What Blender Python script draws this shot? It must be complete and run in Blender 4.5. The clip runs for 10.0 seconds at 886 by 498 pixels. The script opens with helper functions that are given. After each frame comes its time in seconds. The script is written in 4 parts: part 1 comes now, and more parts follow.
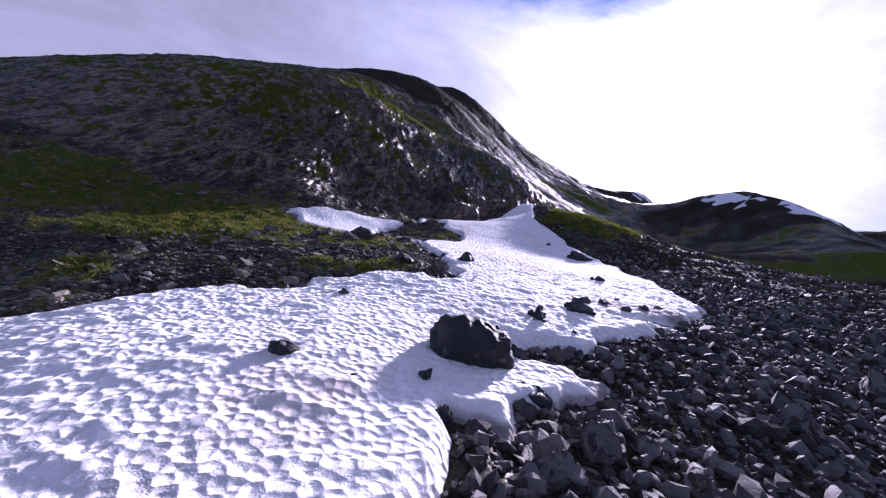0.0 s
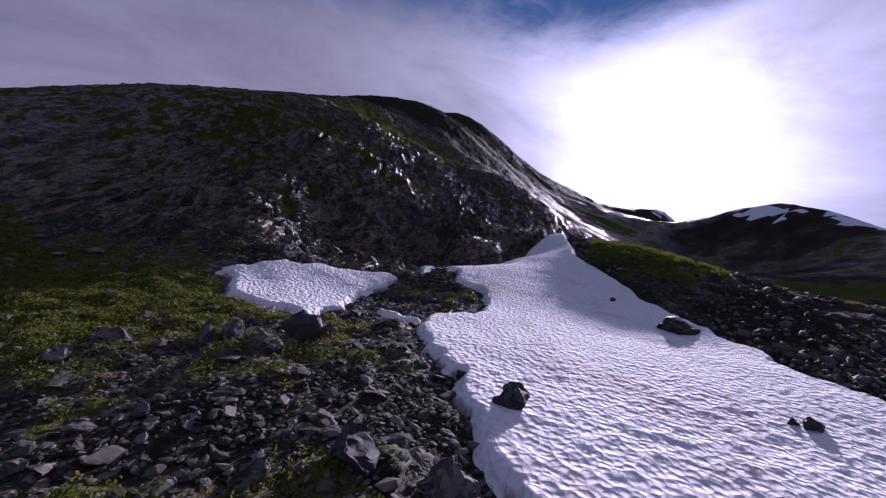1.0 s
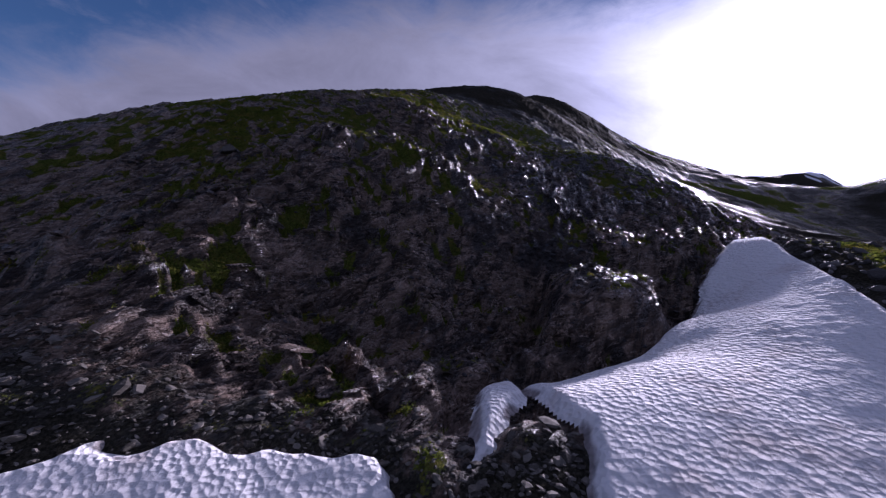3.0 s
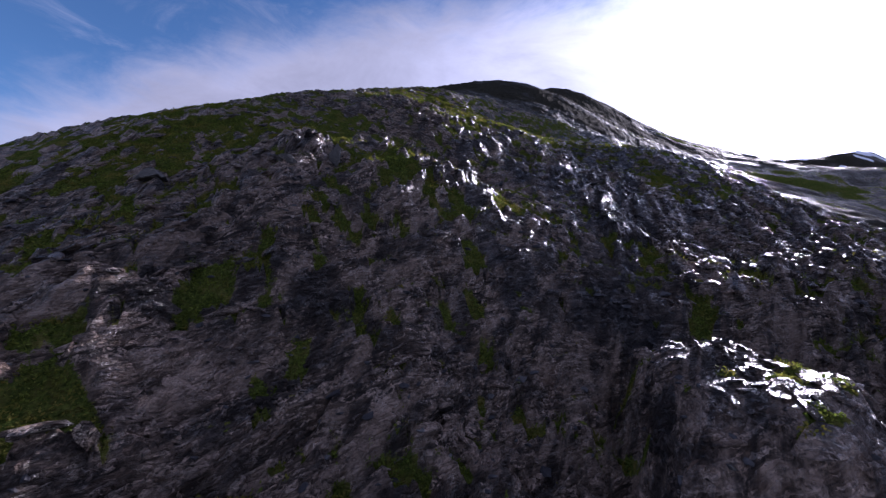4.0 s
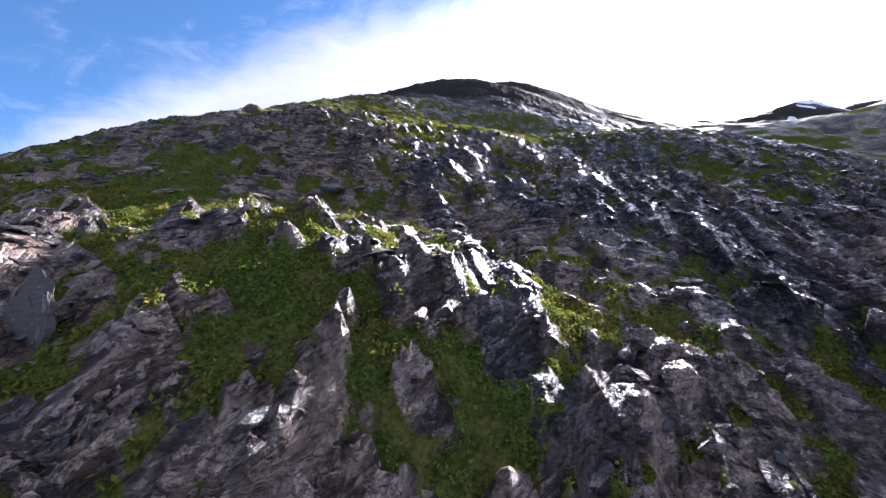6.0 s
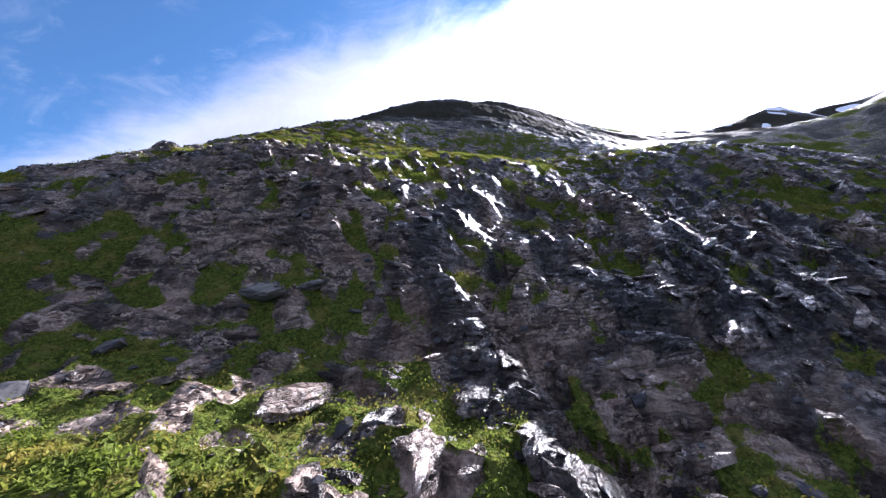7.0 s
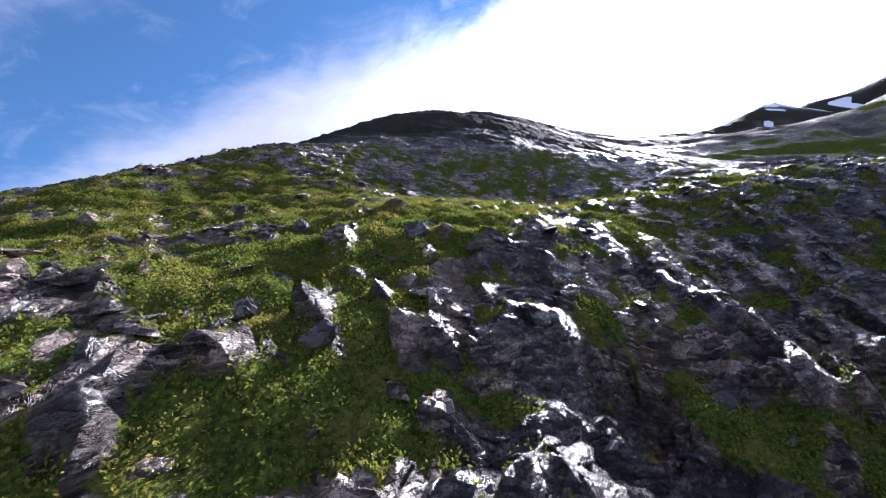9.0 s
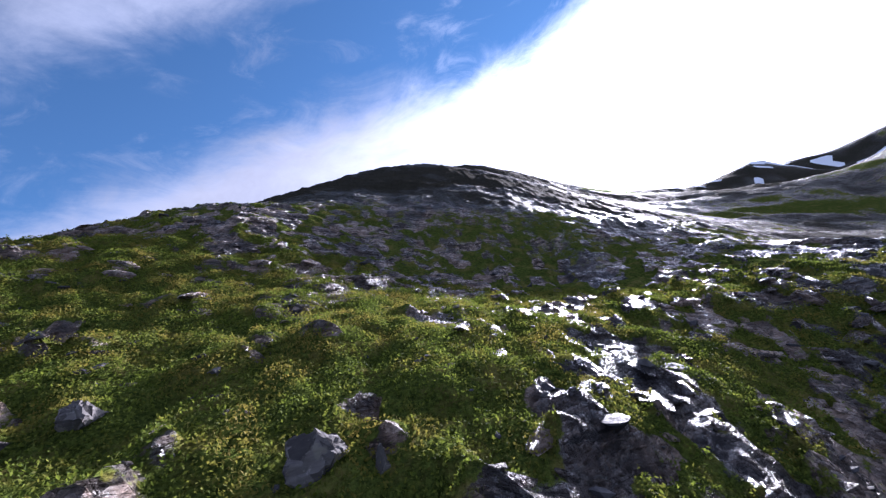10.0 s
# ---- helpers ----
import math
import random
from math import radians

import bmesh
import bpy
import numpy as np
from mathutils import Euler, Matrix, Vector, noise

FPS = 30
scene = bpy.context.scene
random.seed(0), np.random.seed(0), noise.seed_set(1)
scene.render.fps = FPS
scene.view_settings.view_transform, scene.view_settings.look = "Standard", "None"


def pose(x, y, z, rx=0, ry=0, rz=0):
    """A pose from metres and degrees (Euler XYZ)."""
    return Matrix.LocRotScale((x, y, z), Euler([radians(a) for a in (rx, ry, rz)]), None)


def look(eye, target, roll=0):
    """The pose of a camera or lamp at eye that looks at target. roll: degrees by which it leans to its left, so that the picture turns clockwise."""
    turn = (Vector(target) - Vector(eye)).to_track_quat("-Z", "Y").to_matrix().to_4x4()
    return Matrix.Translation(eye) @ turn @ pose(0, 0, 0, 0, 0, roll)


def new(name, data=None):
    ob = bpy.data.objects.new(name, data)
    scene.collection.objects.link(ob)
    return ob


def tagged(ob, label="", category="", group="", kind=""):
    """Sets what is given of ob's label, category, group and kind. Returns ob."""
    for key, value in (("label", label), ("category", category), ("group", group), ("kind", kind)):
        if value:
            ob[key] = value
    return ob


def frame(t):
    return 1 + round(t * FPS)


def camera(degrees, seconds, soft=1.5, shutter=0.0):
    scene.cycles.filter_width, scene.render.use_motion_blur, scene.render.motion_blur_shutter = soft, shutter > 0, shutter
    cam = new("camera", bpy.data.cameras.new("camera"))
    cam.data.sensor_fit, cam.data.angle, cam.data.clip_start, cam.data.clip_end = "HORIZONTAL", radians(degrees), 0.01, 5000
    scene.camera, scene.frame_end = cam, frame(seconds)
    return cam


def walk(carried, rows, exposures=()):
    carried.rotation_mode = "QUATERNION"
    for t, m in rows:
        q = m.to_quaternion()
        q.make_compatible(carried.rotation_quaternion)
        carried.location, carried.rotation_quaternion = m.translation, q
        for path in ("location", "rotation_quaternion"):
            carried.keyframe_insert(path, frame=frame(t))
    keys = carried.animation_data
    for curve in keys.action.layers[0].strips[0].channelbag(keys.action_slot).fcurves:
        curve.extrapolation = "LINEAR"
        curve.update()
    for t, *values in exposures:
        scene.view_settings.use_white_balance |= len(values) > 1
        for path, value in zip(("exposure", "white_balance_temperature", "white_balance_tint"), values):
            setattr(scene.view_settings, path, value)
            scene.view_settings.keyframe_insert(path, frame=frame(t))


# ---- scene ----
cam = camera(98.9, 10.0, soft=1.3)

# seconds, stops, kelvin, tint
EXPOSURES = [(0, 0.95, 5350, 43), (0.5, 0.5, 5400, 44), (1, 0.1, 5450, 45), (2, 0.0, 5450, 44), (3.5, 0.6, 5350, 37), (4.1, 1.3, 5430, 32), (4.6, 1.7, 5500, 28), (5.5, 2.3, 5600, 25), (7.5, 2.05, 5450, 22), (9.2, 1.9, 5420, 24), (10, 1.72, 5400, 25)]
PATH = [
    (0.0, pose(-2.425, 3.313, 4.787, 91.92, -11.87, -1.61)),
    (0.5, pose(-2.581, 12.290, 6.896, 96.07, -10.69, -0.83)),
    (1.0, pose(-2.802, 20.627, 9.065, 95.50, -9.42, 0.30)),
    (1.5, pose(-3.176, 27.976, 11.501, 94.26, -7.22, 4.05)),
    (2.0, pose(-3.033, 34.475, 13.447, 93.01, -10.89, 9.37)),
    (2.2, pose(-3.078, 36.807, 14.068, 93.45, -10.06, 10.03)),
    (3.3, pose(-4.614, 51.723, 17.491, 93.27, -3.78, 15.73)),
    (3.5, pose(-5.389, 54.234, 18.581, 92.95, -3.38, 16.57)),
    (4.0, pose(-7.068, 60.502, 20.990, 93.51, -2.51, 17.21)),
    (4.5, pose(-8.781, 66.255, 23.448, 93.22, -1.14, 16.45)),
    (5.0, pose(-10.476, 71.657, 25.690, 93.22, 0.24, 15.10)),
    (5.5, pose(-12.118, 76.978, 27.840, 93.53, 4.92, 14.41)),
    (5.7, pose(-12.619, 78.890, 28.629, 93.80, 6.36, 13.93)),
    (6.8, pose(-16.720, 90.542, 34.947, 96.67, 11.61, 11.11)),
    (7.0, pose(-17.111, 93.422, 36.283, 97.04, 11.96, 10.76)),
    (7.5, pose(-17.838, 99.912, 39.238, 99.03, 13.43, 10.51)),
    (8.0, pose(-18.154, 105.662, 41.925, 99.21, 14.40, 9.93)),
    (8.5, pose(-18.227, 110.836, 44.576, 98.75, 14.87, 9.65)),
    (9.0, pose(-18.085, 115.885, 47.132, 98.54, 15.38, 9.74)),
    (9.5, pose(-17.663, 120.664, 49.574, 99.55, 15.49, 9.41)),
    (10.0, pose(-17.149, 124.993, 51.851, 105.59, 15.18, 8.69)),
]
walk(cam, PATH, EXPOSURES)

SUN_AZ_DEG, SUN_EL_DEG, SUN_STRENGTH, SUN_WIDE = 26.0, 20.5, 5.8, 3.0
SKY_STRENGTH, VEIL, CLOUD_AXIS = 0.056, (16.0, 0.04), (0.056, -0.707, 0.705)
CLOUD_BASE, CLOUD_GLOW = 4.2, 9.0

# ---- light and exposure ----
SUN_AZ, SUN_EL = radians(SUN_AZ_DEG), radians(SUN_EL_DEG)
SUN_DIR = Vector((math.sin(SUN_AZ) * math.cos(SUN_EL), math.cos(SUN_AZ) * math.cos(SUN_EL), math.sin(SUN_EL)))


def node(tree, kind, **sets):
    n = tree.nodes.new(kind)
    for key, value in sets.items():
        if key == "op":
            n.operation = value
        elif key == "blend":
            n.data_type, n.blend_type = "RGBA", value
        elif key == "attr":
            n.attribute_name = value
        elif key == "clamp":
            n.use_clamp = value
    return n


def math_node(tree, op, a, b=None, c=None, clamp=False):
    n = node(tree, "ShaderNodeMath", op=op, clamp=clamp)
    for i, v in enumerate((a, b, c)):
        if v is None:
            continue
        if isinstance(v, (int, float)):
            n.inputs[i].default_value = v
        else:
            tree.links.new(v, n.inputs[i])
    return n.outputs[0]


def ramp(tree, fac, lo, hi, a=0.0, b=1.0):
    """fac from lo..hi laid smoothly on a..b."""
    n = tree.nodes.new("ShaderNodeMapRange")
    n.interpolation_type = "SMOOTHSTEP"
    n.inputs[1].default_value, n.inputs[2].default_value = lo, hi
    n.inputs[3].default_value, n.inputs[4].default_value = a, b
    tree.links.new(fac, n.inputs[0])
    return n.outputs[0]


def mix(tree, fac, a, b, blend="MIX"):
    n = node(tree, "ShaderNodeMix", blend=blend)
    for i, v in ((0, fac), (6, a), (7, b)):
        if isinstance(v, (int, float)):
            n.inputs[i].default_value = v
        elif isinstance(v, tuple):
            n.inputs[i].default_value = (*v, 1)
        else:
            tree.links.new(v, n.inputs[i])
    return n.outputs[2]


def noise_tex(tree, vector, scale, detail=4.0, rough=0.55, distort=0.0):
    n = tree.nodes.new("ShaderNodeTexNoise")
    n.inputs["Scale"].default_value, n.inputs["Detail"].default_value = scale, detail
    n.inputs["Roughness"].default_value, n.inputs["Distortion"].default_value = rough, distort
    tree.links.new(vector, n.inputs["Vector"])
    return n.outputs[0]


def mapped(tree, vector, scale=(1, 1, 1), rot=(0, 0, 0)):
    n = tree.nodes.new("ShaderNodeMapping")
    n.inputs["Scale"].default_value, n.inputs["Rotation"].default_value = scale, rot
    tree.links.new(vector, n.inputs["Vector"])
    return n.outputs[0]


def make_world():
    world = bpy.data.worlds.new("sky")
    scene.world = world
    world.use_nodes = True
    t = world.node_tree
    t.nodes.clear()
    sky = t.nodes.new("ShaderNodeTexSky")
    sky.sky_type, sky.sun_disc = "NISHITA", False
    sky.sun_elevation, sky.sun_rotation = SUN_EL, SUN_AZ
    sky.air_density, sky.dust_density, sky.ozone_density, sky.altitude = 1.0, 0.0, 1.2, 2500
    where = t.nodes.new("ShaderNodeTexCoord").outputs["Generated"]
    # a bank of thin cloud below a slanting edge, a second band high up, and wisps between
    streak = noise_tex(t, mapped(t, where, (1.2, 2.0, 3.0), (0.5, 0.12, 0.42)), 2.0, 8.0, 0.62, 0.5)
    wisps = noise_tex(t, mapped(t, where, (2.0, 2.0, 5.0), (0.6, 0.25, 0.2)), 3.0, 8.0, 0.65, 0.6)

    def along(axis):
        dot = node(t, "ShaderNodeVectorMath", op="DOT_PRODUCT")
        t.links.new(where, dot.inputs[0])
        dot.inputs[1].default_value = axis
        return dot.outputs["Value"]

    near = math_node(t, "MAXIMUM", along(SUN_DIR), 0.0)
    across = along(CLOUD_AXIS)
    ragged = math_node(t, "ADD", math_node(t, "MULTIPLY_ADD", streak, 0.2, -0.1), math_node(t, "MULTIPLY_ADD", wisps, 0.12, -0.06))
    edge = math_node(t, "ADD", across, ragged)
    veil = math_node(t, "MULTIPLY", math_node(t, "POWER", near, VEIL[0]), VEIL[1])
    east = ramp(t, along((1.0, 0.0, 0.0)), 0.2, 0.7, 0.0, 0.3)
    bank = ramp(t, math_node(t, "SUBTRACT", math_node(t, "SUBTRACT", edge, veil), east), -0.225, -0.07, 1.0, 0.0)
    band = ramp(t, edge, 0.06, 0.2, 0.0, 0.6)
    thin = ramp(t, wisps, 0.5, 0.8, 0.0, 0.3)
    cover = math_node(t, "MAXIMUM", math_node(t, "MAXIMUM", bank, band), thin)
    glow = math_node(t, "POWER", near, 10.0)
    halo = math_node(t, "POWER", near, 36.0)
    mottled = math_node(t, "MULTIPLY_ADD", streak, 1.3, 0.35)
    bright = math_node(t, "ADD", math_node(t, "MULTIPLY", math_node(t, "MULTIPLY_ADD", glow, CLOUD_GLOW, CLOUD_BASE), mottled), math_node(t, "MULTIPLY", math_node(t, "MULTIPLY", halo, mottled), 17.0))
    cloud = node(t, "ShaderNodeVectorMath", op="SCALE")
    cloud.inputs[0].default_value = (0.91, 0.93, 1.02)
    t.links.new(bright, cloud.inputs["Scale"])
    clear = mix(t, 1.0, sky.outputs[0], (0.72, 0.96, 1.0), "MULTIPLY")
    both = mix(t, cover, clear, cloud.outputs[0])
    back = t.nodes.new("ShaderNodeBackground")
    back.inputs["Strength"].default_value = SKY_STRENGTH
    t.links.new(both, back.inputs[0])
    t.links.new(back.outputs[0], t.nodes.new("ShaderNodeOutputWorld").inputs[0])


make_world()
sun = new("sun", bpy.data.lights.new("sun", "SUN"))
sun.data.energy, sun.data.angle, sun.data.color = SUN_STRENGTH, radians(SUN_WIDE), (1.0, 0.925, 0.81)
sun.matrix_world = look(SUN_DIR * 500, (0, 0, 0))


# ---- materials ----
def material(name):
    m = bpy.data.materials.new(name)
    m.use_nodes = True
    t = m.node_tree
    t.nodes.clear()
    out = t.nodes.new("ShaderNodeOutputMaterial")
    b = t.nodes.new("ShaderNodeBsdfPrincipled")
    t.links.new(b.outputs[0], out.inputs[0])
    return m, t, b


def put(t, value, socket):
    if isinstance(value, tuple):
        socket.default_value = (*value, 1)
    elif isinstance(value, (int, float)):
        socket.default_value = value
    else:
        t.links.new(value, socket)


def bump(t, b, height, strength, distance, normal=None):
    n = t.nodes.new("ShaderNodeBump")
    if normal is not None:
        t.links.new(normal, n.inputs["Normal"])
    n.inputs["Strength"].default_value, n.inputs["Distance"].default_value = strength, distance
    t.links.new(height, n.inputs["Height"])
    t.links.new(n.outputs[0], b.inputs["Normal"])


def position(t):
    return t.nodes.new("ShaderNodeNewGeometry").outputs["Position"]


def attribute(t, name):
    return node(t, "ShaderNodeAttribute", attr=name).outputs["Fac"]


def ground_material():
    """Slaty bedrock, wet in streaks, with turf, soil and far old snow."""
    m, t, b = material("mountain_ground")
    p = position(t)
    grass, soil, wet, snow = (attribute(t, a) for a in ("grass", "soil", "wet", "firn"))
    broad = noise_tex(t, p, 0.12, 5, 0.6)
    mid = noise_tex(t, p, 0.9, 6, 0.65)
    fine = noise_tex(t, p, 7.0, 5, 0.7)
    # strata dip to one side, so the grain runs aslant over the face
    split = t.nodes.new("ShaderNodeSeparateXYZ")
    t.links.new(p, split.inputs[0])
    beds = t.nodes.new("ShaderNodeCombineXYZ")
    t.links.new(split.outputs[0], beds.inputs[0])
    t.links.new(split.outputs[1], beds.inputs[1])
    t.links.new(math_node(t, "ADD", split.outputs[2], attribute(t, "dip")), beds.inputs[2])
    q = beds.outputs[0]
    slab = noise_tex(t, mapped(t, q, (0.3, 0.3, 2.6)), 1.0, 8, 0.68, 0.35)

    def plates(scale, stretch):
        n = t.nodes.new("ShaderNodeTexVoronoi")
        n.inputs["Scale"].default_value, n.inputs["Randomness"].default_value = scale, 0.95
        warp = t.nodes.new("ShaderNodeVectorMath")
        warp.operation = "ADD"
        wob = t.nodes.new("ShaderNodeTexNoise")
        wob.inputs["Scale"].default_value = scale * 0.8
        t.links.new(p, wob.inputs["Vector"])
        t.links.new(mapped(t, q, stretch, (0.1, -0.1, 0.35)), warp.inputs[0])
        t.links.new(wob.outputs["Color"], warp.inputs[1])
        t.links.new(warp.outputs[0], n.inputs["Vector"])
        grey = t.nodes.new("ShaderNodeRGBToBW")
        t.links.new(n.outputs["Color"], grey.inputs[0])
        return grey.outputs[0], n.outputs["Distance"], n.outputs["Color"]

    def facets(amount, *cells):
        """Each plate and chip leans its own way."""
        lean = t.nodes.new("ShaderNodeNewGeometry").outputs["Normal"]
        for cell, share in cells:
            off = node(t, "ShaderNodeVectorMath", op="SUBTRACT")
            t.links.new(cell, off.inputs[0])
            off.inputs[1].default_value = (0.5, 0.5, 0.5)
            scaled = node(t, "ShaderNodeVectorMath", op="SCALE")
            t.links.new(off.outputs[0], scaled.inputs[0])
            t.links.new(math_node(t, "MULTIPLY", amount, share), scaled.inputs["Scale"])
            total = node(t, "ShaderNodeVectorMath", op="ADD")
            t.links.new(lean, total.inputs[0])
            t.links.new(scaled.outputs[0], total.inputs[1])
            lean = total.outputs[0]
        unit = node(t, "ShaderNodeVectorMath", op="NORMALIZE")
        t.links.new(lean, unit.inputs[0])
        return unit.outputs[0]

    def seam(stretch, width, share):
        n = noise_tex(t, mapped(t, p, stretch, (0.25, -0.15, 0.2)), 1.0, 5, 0.6, 0.7)
        off = math_node(t, "ABSOLUTE", math_node(t, "SUBTRACT", n, 0.5))
        return ramp(t, off, 0.0, width, share, 0.0)

    plate, _, plate_cell = plates(0.8, (0.8, 1.0, 3.0))
    chip, chip_gap, chip_cell = plates(2.6, (0.7, 1.0, 2.6))
    rock = mix(t, ramp(t, slab, 0.38, 0.66), (0.012, 0.010, 0.0085), (0.115, 0.094, 0.078))
    rock = mix(t, math_node(t, "MULTIPLY", ramp(t, plate, 0.42, 0.66, 0.0, 0.85), ramp(t, mid, 0.4, 0.58)), rock, (0.25, 0.214, 0.184))
    rock = mix(t, math_node(t, "MULTIPLY", ramp(t, chip, 0.5, 0.68, 0.0, 0.85), ramp(t, fine, 0.4, 0.58)), rock, (0.35, 0.305, 0.262))
    rock = mix(t, ramp(t, broad, 0.54, 0.68, 0.0, 0.7), rock, (0.12, 0.088, 0.066))
    stain = noise_tex(t, mapped(t, p, (0.55, 0.16, 0.3), (0.2, 0.1, 0.15)), 1.0, 5, 0.6, 0.5)
    rock = mix(t, ramp(t, stain, 0.47, 0.58, 0.0, 0.8), rock, (0.016, 0.0145, 0.014))
    rock = mix(t, ramp(t, stain, 0.44, 0.32, 0.0, 0.5), rock, (0.21, 0.176, 0.146))
    ribs = noise_tex(t, mapped(t, p, (2.6, 0.32, 0.5), (0.2, 0.1, 0.12)), 1.0, 6, 0.65, 0.3)
    rock = mix(t, ramp(t, ribs, 0.5, 0.68, 0.0, 0.45), rock, (0.03, 0.029, 0.031))
    # broad upright beds cross the lower face aslant, pale slabs beside clefts whose shade is painted black
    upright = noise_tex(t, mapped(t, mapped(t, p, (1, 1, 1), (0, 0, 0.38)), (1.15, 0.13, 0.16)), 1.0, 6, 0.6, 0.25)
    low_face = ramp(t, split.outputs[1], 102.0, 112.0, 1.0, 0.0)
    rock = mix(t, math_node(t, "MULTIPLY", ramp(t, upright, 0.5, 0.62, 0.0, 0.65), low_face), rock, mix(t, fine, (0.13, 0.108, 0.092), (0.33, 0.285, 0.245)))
    # shade down in the clefts, put into the rock colour as near black
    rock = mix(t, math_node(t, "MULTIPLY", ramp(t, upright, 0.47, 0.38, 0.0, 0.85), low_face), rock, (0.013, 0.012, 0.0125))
    cracks = math_node(t, "MAXIMUM", seam((0.5, 0.3, 1.8), 0.014, 0.55), seam((2.4, 0.5, 1.3), 0.022, 0.35))
    rock = mix(t, cracks, rock, (0.012, 0.012, 0.014))
    rock = mix(t, 1.0, rock, (1.4, 1.2, 1.09), "MULTIPLY")
    wetness = ramp(t, math_node(t, "ADD", wet, math_node(t, "MULTIPLY_ADD", slab, 0.9, -0.45)), 0.25, 0.7)
    rock = mix(t, math_node(t, "MULTIPLY", wetness, 0.78), rock, (0.016, 0.016, 0.019))
    earth = mix(t, ramp(t, fine, 0.4, 0.65), (0.018, 0.017, 0.013), (0.055, 0.05, 0.036))
    turf = mix(t, ramp(t, fine, 0.35, 0.68), (0.035, 0.05, 0.012), (0.12, 0.15, 0.028))
    turf = mix(t, ramp(t, mid, 0.48, 0.7), turf, (0.16, 0.14, 0.04))
    colour = mix(t, ramp(t, math_node(t, "ADD", soil, math_node(t, "MULTIPLY_ADD", mid, 0.8, -0.4)), 0.4, 0.6), rock, earth)
    edge = math_node(t, "ADD", grass, math_node(t, "ADD", math_node(t, "MULTIPLY_ADD", mid, 1.0, -0.5), math_node(t, "MULTIPLY_ADD", fine, 0.7, -0.35)))
    turfy = ramp(t, edge, 0.42, 0.58)
    colour = mix(t, turfy, colour, turf)
    firn = ramp(t, math_node(t, "ADD", snow, math_node(t, "MULTIPLY_ADD", mid, 0.2, -0.1)), 0.48, 0.52)
    colour = mix(t, firn, colour, (0.78, 0.8, 0.86))
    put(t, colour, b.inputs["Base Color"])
    film = math_node(t, "MULTIPLY", math_node(t, "MULTIPLY", wetness, ramp(t, chip, 0.46, 0.58)), ramp(t, fine, 0.45, 0.55))
    damp = math_node(t, "MULTIPLY", ramp(t, chip, 0.42, 0.62), ramp(t, mid, 0.4, 0.6))
    dry = math_node(t, "MULTIPLY_ADD", damp, -0.2, math_node(t, "MULTIPLY_ADD", fine, 0.3, 0.3))
    rough = math_node(t, "MAXIMUM", math_node(t, "ADD", math_node(t, "MULTIPLY", film, -0.3), dry), 0.26)
    rough = math_node(t, "MAXIMUM", rough, math_node(t, "MULTIPLY", math_node(t, "MAXIMUM", math_node(t, "MAXIMUM", turfy, firn), soil), 0.9))
    put(t, rough, b.inputs["Roughness"])
    bare = math_node(t, "SUBTRACT", 1.0, math_node(t, "MAXIMUM", turfy, firn))
    shine = math_node(t, "ADD", math_node(t, "MULTIPLY", film, 0.16), math_node(t, "MULTIPLY_ADD", damp, 0.6, 0.2))
    put(t, math_node(t, "MULTIPLY", math_node(t, "MULTIPLY", shine, bare), math_node(t, "MULTIPLY_ADD", soil, -1.1, 1.0, clamp=True)), b.inputs["Specular IOR Level"])
    h = math_node(t, "ADD", math_node(t, "MULTIPLY", slab, 0.5), math_node(t, "MULTIPLY", plate, 0.35))
    h = math_node(t, "ADD", h, math_node(t, "MULTIPLY_ADD", chip_gap, -0.22, math_node(t, "MULTIPLY", chip, 0.24)))
    h = math_node(t, "ADD", h, math_node(t, "ADD", math_node(t, "MULTIPLY", fine, 0.14), math_node(t, "MULTIPLY", mid, 0.18)))
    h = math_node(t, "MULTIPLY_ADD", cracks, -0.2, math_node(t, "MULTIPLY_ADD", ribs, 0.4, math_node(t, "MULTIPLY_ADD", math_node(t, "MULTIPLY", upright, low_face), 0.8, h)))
    h = math_node(t, "MULTIPLY", h, math_node(t, "MULTIPLY_ADD", soil, -0.7, 1.0))
    bump(t, b, h, 1.0, 0.65, facets(math_node(t, "MULTIPLY", bare, math_node(t, "MULTIPLY_ADD", soil, -0.8, 1.0)), (plate_cell, 0.95), (chip_cell, 1.2)))
    return m


def snow_material():
    m, t, b = material("old_summer_snow")
    p = position(t)
    dirt = noise_tex(t, p, 0.22, 5, 0.6)
    pits = noise_tex(t, p, 2.6, 4, 0.6)
    grit = noise_tex(t, p, 30.0, 3, 0.6)
    colour = mix(t, ramp(t, dirt, 0.5, 0.72), (0.83, 0.82, 0.82), (0.64, 0.58, 0.56))
    colour = mix(t, ramp(t, grit, 0.66, 0.74, 0.0, 0.5), colour, (0.3, 0.28, 0.27))
    colour = mix(t, ramp(t, attribute(t, "dirt"), 0.25, 0.8), colour, mix(t, pits, (0.10, 0.09, 0.09), (0.5, 0.45, 0.44)))
    put(t, colour, b.inputs["Base Color"])
    b.inputs["Roughness"].default_value = 0.85
    b.inputs["Specular IOR Level"].default_value = 0.12
    bowls = t.nodes.new("ShaderNodeTexVoronoi")
    bowls.feature = "SMOOTH_F1"
    bowls.inputs["Scale"].default_value, bowls.inputs["Smoothness"].default_value = 3.6, 0.25
    t.links.new(p, bowls.inputs["Vector"])
    h = math_node(t, "ADD", math_node(t, "MULTIPLY", pits, 0.45), math_node(t, "MULTIPLY", grit, 0.08))
    h = math_node(t, "MULTIPLY_ADD", bowls.outputs["Distance"], 0.7, h)
    bump(t, b, h, 0.9, 0.3)
    return m


